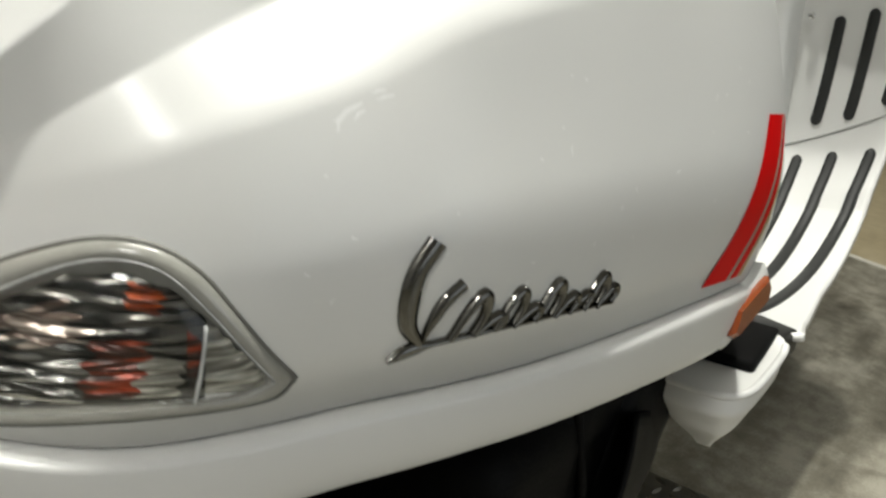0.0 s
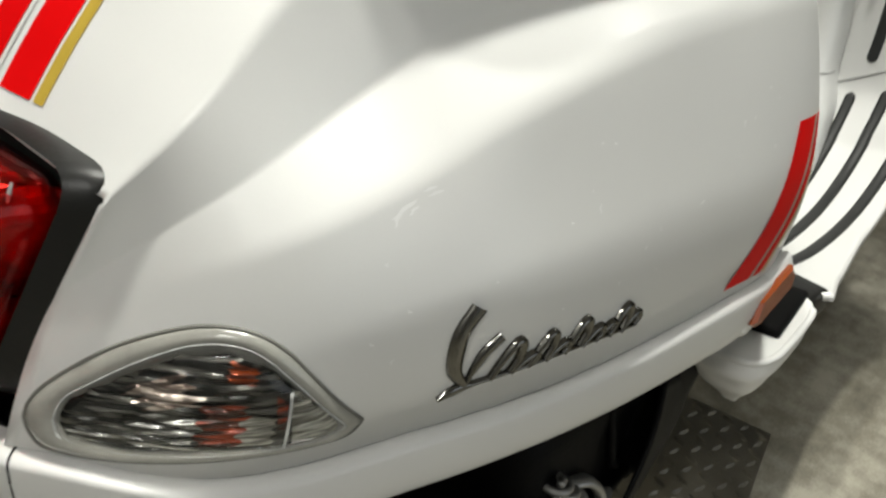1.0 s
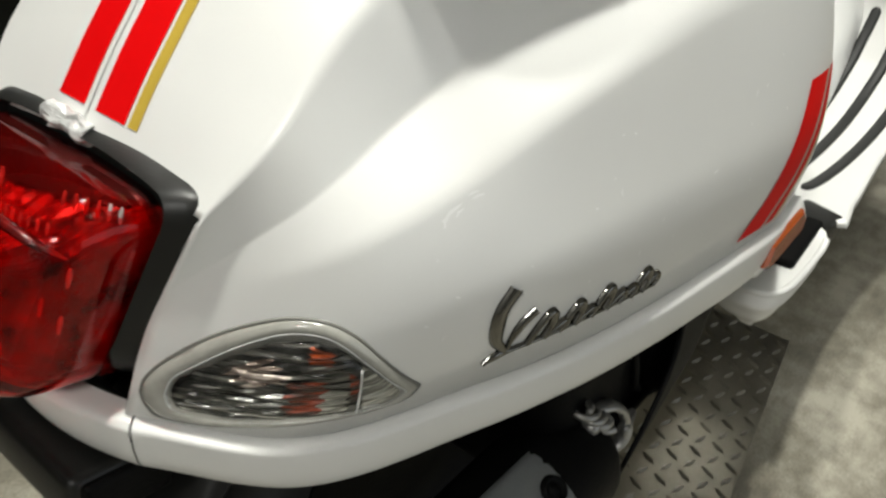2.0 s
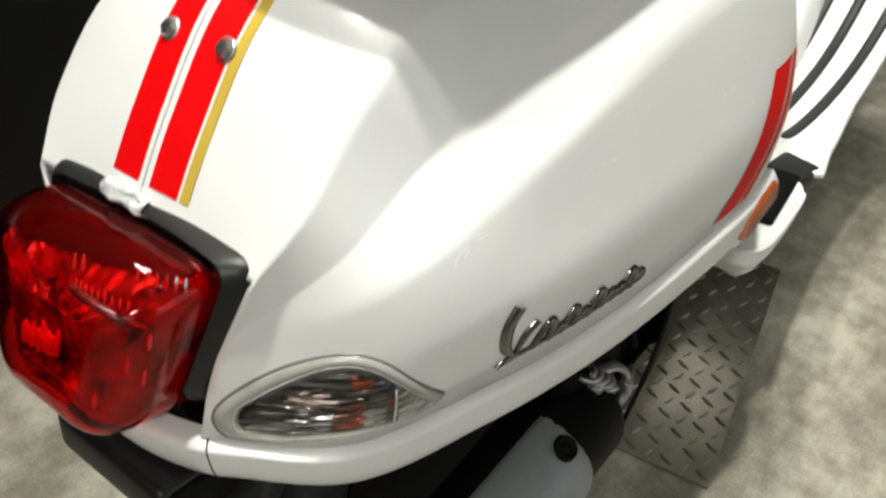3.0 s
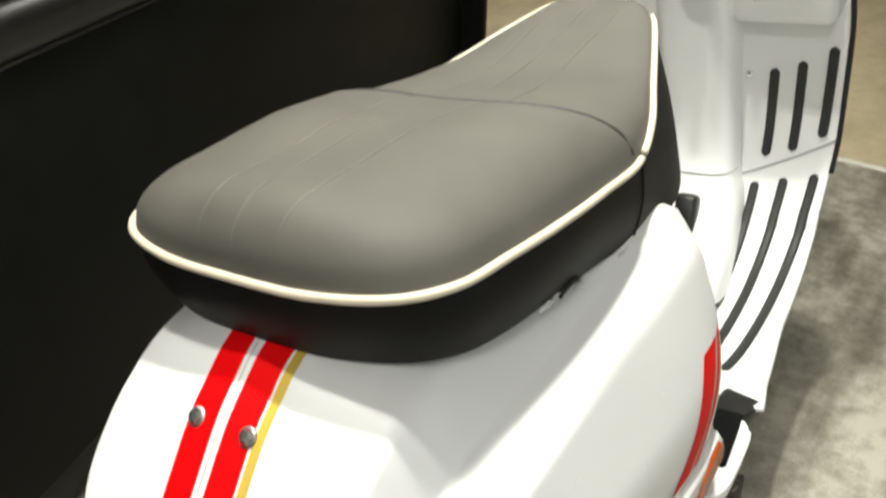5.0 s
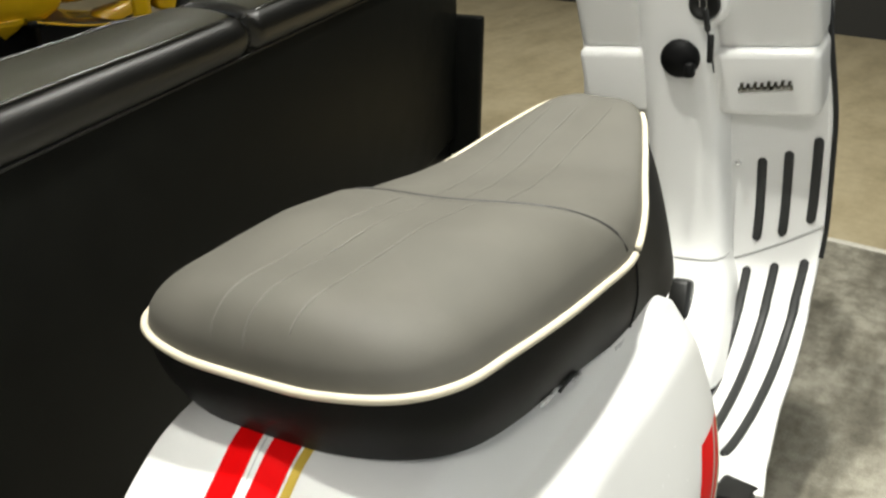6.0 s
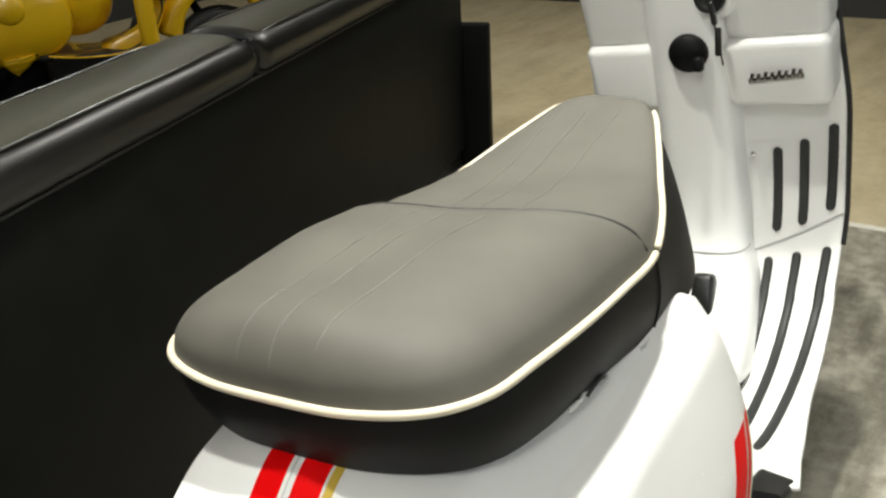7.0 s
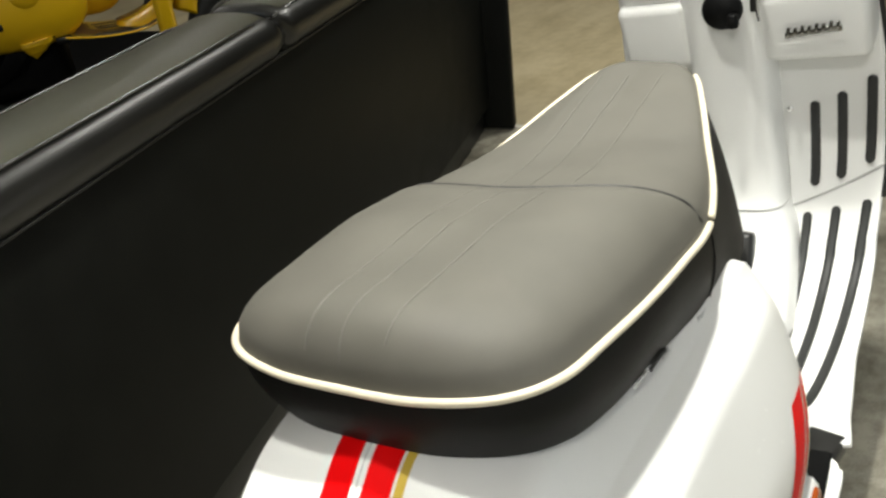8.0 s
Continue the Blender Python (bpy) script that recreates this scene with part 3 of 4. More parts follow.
def indicator(bike, skin, side):
    """A leaf-shaped clear lamp on the tail's corner."""
    way = Vector((-0.75 * side, 0.66, -0.04)).normalized()
    a, b = Vector((0.094 * side, -0.095, 0.5155)), Vector((0.1706 * side, -0.0005, 0.512))

    # rim and glazed opening, above and below, from the tail to the point ahead
    rim_top = ((-0.112, -0.0015), (-0.085, 0.0065), (0.007, 0.0175), (0.209, 0.034), (0.404, 0.0446), (0.555, 0.0489), (0.685, 0.0472), (0.79, 0.0395), (0.873, 0.0274), (0.97, 0.0105), (1.062, -0.0040))
    rim_low = ((-0.112, -0.0015), (-0.095, -0.0090), (-0.031, -0.0150), (0.186, -0.0168), (0.578, -0.0135), (0.90, -0.0125), (1.01, -0.0105), (1.062, -0.0040))
    open_top = ((0.015, 0.0010), (0.06, 0.0112), (0.165, 0.0196), (0.305, 0.030), (0.459, 0.0391), (0.591, 0.0419), (0.703, 0.0380), (0.816, 0.0247), (0.90, 0.0115), (0.985, -0.0024))
    open_low = ((0.015, 0.0010), (0.052, -0.0079), (0.288, -0.0096), (0.484, -0.0085), (0.775, -0.0068), (0.90, -0.0058), (0.985, -0.0024))

    def heights(x):
        """Lower and upper edge of the opening at x."""
        return table(open_low, x), table(open_top, x)

    def outline(g):
        """g: 0 at the rim's outer edge, 1 at the opening, more further in."""
        out, n = [], 30
        pairs = [(rim_top, open_top, k / n) for k in range(n)] + [(rim_low, open_low, 1 - k / n) for k in range(n)]
        for rim, hole, t in pairs:
            p, q = (spline([(x, h, 0) for x, h in line], t) for line in (rim, hole))
            out.append(p.lerp(q, g) if g <= 1 else q.lerp(Vector((0.52, 0.012, 0)), g - 1))
        return [(p.x, p.y) for p in out]

    def spot(x, h, lift=0.0):
        p = skin.at(a + (b - a) * x - way * 0.10 + Vector((0, 0, h)), way, 0.0, 0.16, 0.10)
        return p - way * lift

    def lay(g, lift):
        return [spot(x, h, lift) for x, h in outline(g)]

    def rings(*steps):
        return shell_rings(bmesh.new(), [lay(g, l) for g, l in steps])

    base = part("indicator", rings((-0.02, -0.004), (0.0, 0.0010), (0.12, 0.0026), (0.35, 0.0036), (0.55, 0.0038), (0.75, 0.0032), (0.92, 0.0022), (1.0, 0.0004), (1.5, 0.0004), (1.96, 0.0004)), LENS_RIM, bike, "leaf-shaped clear rear indicator lamp with a pale rim")
    # grey thread for the contact shade where rim meets body
    loop = lay(-0.03, 0.0004)
    part("gasket", tube(loop + loop[:1], 0.0010, 6, 120), RIM_SHADE, base, "thin grey line for the contact shade round the rim")
    # pale thread draws the highlight on the lens edge
    loop = lay(0.80, 0.0034)
    part("lens_edge", tube(loop + loop[:1], 0.0004, 6, 120), FROSTED, base, "highlight round the clear lens, drawn as a pale thread")

    def inner(x0, x1, v0, v1, base_lift, slant=0.0):
        """A ribbed patch inside the lamp's outline."""
        def at(u, v):
            x = x0 + (x1 - x0) * u + slant * (v - 0.5) + slant * 0.35 * math.sin(v * 19)
            lo, hi = heights(x)
            mid_h, half_h = (hi + lo) / 2, max(0.0005, (hi - lo) / 2 * 0.90 - 0.001)
            h = mid_h + half_h * (2 * (v0 + (v1 - v0) * v) - 1)
            rib = abs(math.sin(h / 0.0052 * math.pi + 0.5 * math.sin(x * 17)))
            return spot(x, h, base_lift + 0.0009 * rib + 0.0003 * math.sin(x * 43 + 5 * math.sin(h * 400)))
        return sheet(at, 60, 54)
    part("reflector", inner(0.03, 0.80, 0.0, 1.0, 0.0012), STREAK_DARK, base, "ribbed reflector with dark reflections in its colour")
    # paler patches put the reflector's bright reflections into the colour
    part("bright_fold", inner(0.05, 0.50, 0.0, 0.36, 0.0020, 0.06), STREAK, base, "bright reflections low in the reflector, as a pale patch")
    part("bright_fold", inner(0.30, 0.47, 0.50, 0.86, 0.0020, -0.10), STREAK_ROSE, base, "reflections round the bulb, as a pale patch")
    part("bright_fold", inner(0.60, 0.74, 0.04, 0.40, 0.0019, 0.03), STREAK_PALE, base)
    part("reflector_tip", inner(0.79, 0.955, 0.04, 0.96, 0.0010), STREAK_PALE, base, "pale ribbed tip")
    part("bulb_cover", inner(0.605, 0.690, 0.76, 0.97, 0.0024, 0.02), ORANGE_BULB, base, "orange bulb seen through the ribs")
    part("bulb_cover", inner(0.50, 0.64, 0.05, 0.52, 0.0022, 0.05), RED_BULB, base, "dim red bulb seen through the ribs")
    part("bulb_cover", inner(0.755, 0.790, 0.25, 0.75, 0.0022, 0.0), RED_BULB, base)
    # a second such thread across the lens, short of its tip
    lo, hi = heights(0.80)
    line = [spot(0.805 - 0.030 * (k / 6) ** 1.5, hi * 0.86 + (lo - hi) * 0.86 * k / 6, 0.0046) for k in range(7)]
    part("lens_edge", tube(line, 0.0007, 6, 12), FROSTED, base, "inner highlight of the lens, drawn as a pale thread")
    lens = part("lens", rings((0.86, 0.0030), (0.93, 0.0056), (1.06, 0.0074), (1.3, 0.0088), (1.65, 0.0096), (1.96, 0.0098)), LENS_CLEAR, base, "clear ribbed lens")
    lens.visible_shadow = False


def scooter(m, paint, label, detail=True):
    bike = empty("scooter", label, "scooter", m, "scooters on show")

    # body shell
    half = sheet(body_point, 80, BODY_STEPS)
    skin_bm = half.copy()
    mirrored(skin_bm, LEFT)
    bmesh.ops.recalc_face_normals(skin_bm, faces=skin_bm.faces)
    skin = Skin(skin_bm)
    skin_bm.free()
    part("body", thick(mirrored(half, LEFT), 0.003), paint, bike, "glossy painted rear body")

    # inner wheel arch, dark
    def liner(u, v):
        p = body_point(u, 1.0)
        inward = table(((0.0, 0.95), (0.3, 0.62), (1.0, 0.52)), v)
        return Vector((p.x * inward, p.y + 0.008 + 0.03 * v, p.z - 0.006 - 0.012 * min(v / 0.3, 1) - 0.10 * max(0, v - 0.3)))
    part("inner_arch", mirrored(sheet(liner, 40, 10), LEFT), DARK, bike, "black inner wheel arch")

    # lower trim: side bands that meet a middle piece below the lamp
    def edge(s):
        """The body's lower edge from the middle of the tail (0) to the front (1)."""
        if s < 0.15:
            t = s / 0.15
            e = body_point(0.0, 1.0)
            return Vector((e.x * t, e.y - 0.014 * (1 - t * t), e.z + 0.001))
        return body_point((s - 0.15) / 0.85 * 0.90, 1.0)

    def trim(s, v, sgn=1):
        p, q = edge(s), edge(min(s + 0.01, 1.0)) if s < 0.99 else edge(s) * 2 - edge(s - 0.01)
        along = Vector((q.x - p.x, q.y - p.y, 0)).normalized()
        out = Vector((along.y, -along.x, 0))
        sec = ((-0.010, -0.0015), (0.002, -0.002), (0.0058, -0.0042), (0.0070, -0.008), (0.0062, -0.022), (0.0022, -0.033), (-0.003, -0.0365), (-0.012, -0.036))
        w = spline([(a, b, 0) for a, b in sec], v)
        e = p + out * w.x + Vector((0, 0, w.y * 1.05 * (1 + 0.22 * min(1.0, max(0.0, (p.y - 0.10) / 0.22))) * (1 if s < 0.88 else 1 - (s - 0.88) * 2.5)))
        return Vector((e.x * (1 if sgn > 0 else -LEFT), e.y, e.z))
    for sgn in (1, -1):
        part("trim", sheet(lambda u, v: trim(0.158 + 0.842 * u, v, sgn), 60, 20), paint, bike, "painted lower trim band")
    part("rear_trim", sheet(lambda u, v: trim(abs(u - 0.5) * 2 * 0.156, v, 1 if u > 0.5 else -1), 40, 20), paint, bike, "painted trim below the tail lamp")

    # seat
    seat(bike)

    # floor board and leg shield in one sweep
    board(bike, paint)
    running_gear(bike, paint, skin, detail)
    if not detail:
        return bike
    tail_lamp(bike)
    indicator(bike, skin, 1)
    indicator(bike, skin, -1)
    decals(bike, skin)
    badge(bike, skin)
    scuffs(bike, skin)
    return bike


# piping line of the seat's right half, from the back round to the nose
SEAT_LINE = ((0, 0.044, 0.803), (0.063, 0.046, 0.804), (0.118, 0.063, 0.805), (0.148, 0.096, 0.805), (0.159, 0.145, 0.805), (0.166, 0.21, 0.802), (0.167, 0.28, 0.797),
             (0.162, 0.362, 0.7895), (0.144, 0.435, 0.797), (0.118, 0.505, 0.813), (0.093, 0.572, 0.830), (0.067, 0.634, 0.843), (0.038, 0.670, 0.850), (0, 0.680, 0.852))
# lower edge of its skirt, point for point
SKIRT_LINE = ((0, 0.052, 0.748), (0.06, 0.056, 0.747), (0.112, 0.076, 0.745), (0.140, 0.108, 0.742), (0.151, 0.155, 0.738), (0.153, 0.215, 0.731), (0.152, 0.28, 0.721),
              (0.152, 0.362, 0.707), (0.150, 0.430, 0.695), (0.146, 0.50, 0.688), (0.128, 0.57, 0.684), (0.098, 0.635, 0.684), (0.048, 0.68, 0.684), (0, 0.69, 0.684))
CROWN = ((0.11, 0.858), (0.20, 0.864), (0.275, 0.859), (0.297, 0.852), (0.318, 0.843), (0.40, 0.832), (0.47, 0.829), (0.55, 0.843), (0.64, 0.859))


def seat_point(u, v):
    """v 0 to 1: crown to piping."""
    p = spline(SEAT_LINE, u)
    yc = 0.115 + (p.y - 0.043) / 0.632 * 0.515
    r = v
    y = yc + (p.y - yc) * r
    x = p.x * r
    top = table(CROWN, y - 2.3 * x * x)
    drop = (1 - min(r, 1) ** 3.3) ** 0.53
    return Vector((x, y, p.z + (top - p.z) * drop))


def seat(bike):
    top_bm = mirrored(sheet(seat_point, 110, 34))
    for v in top_bm.verts:
        if v.co.x < 0:
            # the left flank falls off a little sooner
            rise = max(0.0, v.co.z - table(((0.049, 0.805), (0.36, 0.790), (0.63, 0.838), (0.68, 0.847)), v.co.y))
            w = min(1.0, max(0.0, (-v.co.x - 0.03) / 0.08))
            v.co = seat_left(Vector((-v.co.x, v.co.y, v.co.z - 0.05 * rise * w * w * (3 - 2 * w))))
    skin_bm = top_bm.copy()
    bmesh.ops.recalc_face_normals(skin_bm, faces=skin_bm.faces)
    skin = Skin(skin_bm)
    skin_bm.free()
    cushion = part("seat", top_bm, VINYL, bike, "black grained vinyl double seat")

    def skirt(u, v, s=1):
        p = spline(SEAT_LINE, u)
        q = spline(SKIRT_LINE, u)
        e = p.lerp(q, v)
        d = Vector((p.x, (p.y - 0.30) * 0.55, 0)).normalized() * (0.006 * math.sin(math.pi * v))
        q = Vector((e.x + d.x, e.y + d.y, e.z))
        return q if s > 0 else seat_left(q)
    for s in (1, -1):
        part("skirt", sheet(lambda u, v: skirt(u, v, s), 90, 12), VINYL_SIDE, cushion, "black seat skirt")
        part("skirt_welt", tube([skirt(0.548, k / 10, s) for k in range(11)], 0.0016, 8, 20), VINYL_SIDE, cushion, "welt down the skirt")
    part("seat_catch", tube([(0.153, 0.226, 0.725), (0.1575, 0.231, 0.733), (0.1580, 0.246, 0.733), (0.154, 0.256, 0.724)], 0.0024, 10, 20, flat=0.6), RUBBER, cushion, "black catch below the skirt")
    # piping: one length round the back, one each side of the rider's part
    n = 40
    back = [spline(SEAT_LINE, 0.545 * (1 - i / n)) for i in range(n)]
    back += [seat_left(p) for p in reversed(back[:-1])]
    grow = [p + Vector((p.x * 0.012, (p.y - 0.3) * 0.008, 0.0)) for p in back]
    part("piping", tube(grow, 0.0035, 10, 160), PIPING, cushion, "cream piping round the back")
    for s in (1, -1):
        front = [spline(SEAT_LINE, 0.557 + 0.30 * i / 14) for i in range(15)]
        part("piping", tube([(p if s > 0 else seat_left(p)) + Vector((0.002 * s, 0, 0.001)) for p in front], lambda t: 0.0035 - 0.0014 * max(0, t - 0.9) * 10 * 0.6, 10, 60), PIPING, cushion, "cream piping")
    # seams: three lengthwise welts and one across
    for x, rear, flare in ((-0.017, 0.0480, 0.005), (0.015, 0.0470, 0.004), (0.055, 0.0480, 0.003)):
        for a, b in ((rear, 0.296), (0.304, 0.630)):
            pts = []
            for i in range(24):
                y = a + (b - a) * (i / 23) ** (1.8 if a < 0.2 else 1.0)
                q = x - flare * max(0.0, (0.15 - y) / 0.10) - 0.021 * min(1.0, max(0.0, (y - 0.30) / 0.17)) - 0.055 * max(0.0, 0.30 - y)
                pts.append(skin.at((q, y + 2.3 * x * x, 1.2), (0, 0, -1), -0.0002))
            part("stitching", tube(pts, lambda t: 0.0010 * min(1, 0.05 + 12 * min(t, 1 - t)), 8, 60), SEAM_PALE, cushion, "welted seam")
    pts = []
    for i in range(41):
        x = -0.163 + 0.326 * i / 40
        y = 0.303 + 1.95 * x * x
        pts.append(skin.at((x * 0.985 if x > 0 else x, y, 1.2), (0, 0, -1), -0.0002))
    part("cross_seam", tube(pts, 0.0018, 8, 80), SEAM, cushion, "dark cross seam")
    # scraps of torn protective film below the skirt
    for y, z, w in ((0.205, 0.733, 0.030), (0.255, 0.724, 0.018), (0.345, 0.708, 0.022)):
        bm = block((0.155, y, z), (0.002, w, 0.006), 0.001, pose(0, 0, 0, -8, 20, 0))
        bmesh.ops.subdivide_edges(bm, edges=bm.edges, cuts=2, use_grid_fill=True)
        for v in bm.verts:
            v.co += Vector((noise.noise(v.co * 230), noise.noise(v.co * 230 + Vector((5, 0, 0))), noise.noise(v.co * 210 + Vector((0, 9, 0))))) * 0.0024
        part("film_scrap", bm, FROSTED, cushion, "torn clear protective film", False)


# floor board and leg shield: a line up the middle of the sheet
SWEEP = ((0.630, 0.352), (0.70, 0.340), (0.76, 0.338), (0.83, 0.350), (0.90, 0.375), (0.96, 0.415), (1.005, 0.465), (1.030, 0.520), (1.036, 0.58), (1.030, 0.66), (1.018, 0.75), (1.002, 0.85), (0.985, 0.96), (0.97, 1.02))


def board_point(s, x):
    p = spline([(0, y, z) for y, z in SWEEP], s)
    edge = max(0.0, abs(x) - 0.17) / 0.05
    bow = 0.9 * max(0.0, p.z - 0.50) * x * x
    return Vector((x, p.y + bow + 0.004 * edge * edge, p.z + 0.9 * x * x * (0.5 if p.z < 0.45 else 0.9) - 0.016))


def board_width(s):
    return table(((0.0, 0.222), (0.10, 0.206), (0.25, 0.192), (0.45, 0.196), (0.60, 0.203), (0.75, 0.206), (0.9, 0.190), (1.0, 0.165)), s)


def board(bike, paint):
    half = sheet(lambda u, v: board_point(u, v * board_width(u)), 90, 30)
    shield = part("leg_shield", thick(mirrored(half, 0.925), 0.008, (0, -1, 1)), paint, bike, "glossy floor board and leg shield")
    rim = [board_point(0.52 + 0.48 * i / 20, board_width(0.52 + 0.48 * i / 20) + 0.003) for i in range(21)]
    part("shield_edge", tube(rim, 0.004, 8, 60), BLACK, shield, "black edge strip")
    part("shield_edge", tube([Vector((-p.x * 0.925 + 0.004, p.y + 0.009, p.z)) for p in rim], 0.005, 8, 60), BLACK, shield)

    def where(z):
        lo, hi = 0.3, 1.0
        for _ in range(30):
            mid = (lo + hi) / 2
            lo, hi = (mid, hi) if spline([(0, y, q) for y, q in SWEEP], mid).z < z else (lo, mid)
        return lo
    strips = []
    for x0, x1, s0, z1 in ((0.074, 0.092, 0.14, 0.503), (0.108, 0.135, 0.125, 0.507), (0.143, 0.180, 0.112, 0.508)):
        strips.append((x0, x1, s0, where(z1)))
    for x, za, zb in ((0.105, 0.544, 0.685), (0.144, 0.549, 0.690), (0.185, 0.564, 0.702)):
        strips.append((x - 0.004, x + 0.003, where(za), where(zb)))
    for sgn in (1, -1):
        for x0, x1, sa, sb in strips:
            line = []
            for i in range(25):
                t = 0.5 - 0.5 * math.cos(math.pi * i / 24)
                line.append(board_point(sa + (sb - sa) * t, (x0 + (x1 - x0) * t ** 0.7)) * 1.0)
            line = [Vector((p.x * sgn, p.y - 0.0006, p.z + 0.0012)) for p in line]
            bm = bmesh.new()
            rings = []
            for i, p in enumerate(line):
                d = (line[min(i + 1, 24)] - line[max(i - 1, 0)]).normalized()
                side = Vector((1, 0, 0)) - d * d.x
                side.normalize()
                up = side.cross(d) * 1.0
                if up.z - up.y < 0:
                    up = -up
                near = min((p - line[0]).length, (p - line[24]).length)
                w = 0.0074 * math.sqrt(max(0.05, 1 - (1 - min(near / 0.0074, 1)) ** 2))
                rings.append([p + side * (w * a) + up * b for a, b in ((-1, -0.003), (-0.9, 0.0022), (-0.4, 0.0036), (0.4, 0.0036), (0.9, 0.0022), (1, -0.003))])
            shell_rings(bm, rings, True, True)
            part("rubber_strip", bm, RUBBER, shield, "black rubber tread strip")
    # joint between board and shield
    for sgn in (1, -1):
        pts = [board_point(where(0.512 + 0.30 * (x - 0.055)) if x > 0.055 else where(0.512), x) for x in [0.05 + 0.155 * i / 16 for i in range(17)]]
        part("panel_joint", tube([Vector((p.x * sgn, p.y - 0.001, p.z + 0.0006)) for p in pts], 0.0016, 6, 40), SILVER_LINE, shield, "thin panel joint")

    # middle column
    def column(u, v):
        z = 0.36 + 0.66 * u
        p = spline([(0, y, q) for y, q in SWEEP], where(max(z, 0.38)))
        w = table(((0.36, 0.085), (0.47, 0.072), (0.52, 0.058), (0.65, 0.054), (0.85, 0.056), (1.02, 0.06)), z)
        d = table(((0.36, 0.10), (0.47, 0.07), (0.55, 0.062), (0.80, 0.066), (1.02, 0.07)), z)
        a = (v - 0.5) * math.pi
        sx, cx = math.sin(a), math.cos(a)
        return Vector((w * math.copysign(abs(sx) ** 0.62, sx) * 1.12, p.y + 0.004 - d * abs(cx) ** 0.45, z))
    part("steering_column_cover", sheet(column, 40, 28), paint, shield, "painted middle column")
    pts = [column((0.520 - 0.36) / 0.66, 0.02 + 0.96 * i / 20) for i in range(21)]
    part("panel_joint", tube([p + Vector((0, -0.001, 0)) for p in pts], 0.0016, 6, 40), SILVER_LINE, shield)

    # glove boxes: right one with a chrome name plate, left one an open pocket
    for x0, x1, lab in ((0.052, 0.198, "painted glove box lid"), (-0.160, -0.050, "painted open glove pocket")):
        bm = block(((x0 + x1) / 2, 1.008, 0.822), (x1 - x0, 0.105, 0.106), 0.014, pose(0, 0, 0, 14, 0, 0), segs=5)
        part("glove_box", bm, paint, shield, lab)
        if x0 < 0:
            # black crescent on the solid box gives the shade in its opening
            lip = [(x0 + 0.000, 0.970, 0.894), (x0 + 0.012, 0.962, 0.882), (x0 + 0.030, 0.958, 0.8765), ((x0 + x1) / 2, 0.957, 0.874), (x1 - 0.012, 0.958, 0.874)]
            part("pocket_mouth", tube(lip, lambda t: 0.0012 + 0.0050 * max(0.0, math.sin(math.pi * min(1.0, 0.10 + t * 1.8))) * (1 - t), 10, 40, flat=0.7), BLACK, shield, "black strip for the shade in the pocket mouth")
        bm = block(((x0 + x1) / 2, 0.977, 0.962), (x1 - x0 - 0.004, 0.10, 0.190), 0.016, pose(0, 0, 0, 17, 0, 0), segs=6)
        part("inner_hood", bm, paint, shield, "painted inner shield panel")
    tilt = pose(0, 0, 0, 14, -5, 0)
    plate = part("name_plate", block((0.126, 0.9530, 0.805), (0.076, 0.003, 0.009), 0.0012, tilt), BADGE_CHROME, shield, "small chrome name plate")
    for k in range(8):
        part("name_plate_stroke", block((0.093 + k * 0.0094, 0.9515, 0.806 + k * 0.0008), (0.0050, 0.004, (0.017, 0.013)[k % 2]), 0.001, pose(0, 0, 0, 14, 12, 0)), BADGE_CHROME, plate)
    # hook and ignition lock
    hook = part("bag_hook", lathe([(0, 0.0), (0.025, 0.001), (0.0285, 0.006), (0.0285, 0.017), (0.024, 0.023), (0, 0.025)], (0.008, 0.950, 0.852), segs=28, turn=pose(0, 0, 0, 96, 0, 0)), DARK, shield, "black round bag hook")
    part("hook_arm", block((0.026, 0.926, 0.836), (0.014, 0.016, 0.022), 0.004), DARK, hook)
    lock = part("ignition_lock", lathe([(0.036, -0.004), (0.031, 0.006), (0.026, 0.009), (0.023, 0.007), (0.0, 0.007)], (0.046, 0.936, 0.929), segs=32, turn=pose(0, 0, 0, 96, 0, 0)), paint, shield, "painted boss of the ignition lock")
    part("key_slot", lathe([(0.022, 0.0), (0.0225, 0.010), (0.019, 0.012), (0.015, 0.009), (0, 0.009)], (0.046, 0.936, 0.929), segs=28, turn=pose(0, 0, 0, 96, 0, 0)), BLACK, lock, "black lock barrel")
    for dx in (-0.006, 0.004):
        part("lock_mark", block((0.046 + dx, 0.9245, 0.931), (0.0022, 0.002, 0.014), 0.0006, pose(0, 0, 0, 6, 0, 0)), CHROME, lock)
    part("key", block((0.052, 0.918, 0.908), (0.009, 0.006, 0.034), 0.003, pose(0, 0, 0, 6, -6, 0)), BLACK, lock, "black key with a hanging tag")
    part("key_tag", block((0.055, 0.928, 0.866), (0.009, 0.003, 0.040), 0.0025, pose(0, 0, 0, 0, 2, 0)), BLACK, lock)
    part("tag_cord", tube([(0.053, 0.919, 0.893), (0.055, 0.927, 0.870), (0.060, 0.930, 0.832)], 0.0014, 6, 12), BLACK, lock)
    part("cover_screw", lathe([(0, 0), (0.005, 0.0), (0.005, 0.002), (0.003, 0.004), (0, 0.004)], (0.077, 1.005, 0.677), segs=14, turn=pose(0, 0, 0, 96, 0, 0)), CHROME, shield)
    part("spine_cover", block((0.012, 0.930, 0.460), (0.036, 0.026, 0.074), 0.008, pose(0, 0, 0, -20, 0, 0), segs=3), BLACK, shield, "black plastic cap low on the column")

    # the shield stands well ahead of the board's flat part
    pivot = Vector((0.413, -0.296, 1.109))
    for ob in (shield, *shield.children_recursive):
        for v in ob.data.vertices:
            t = min(1.0, max(0.0, (v.co.y - 0.70) / 0.30))
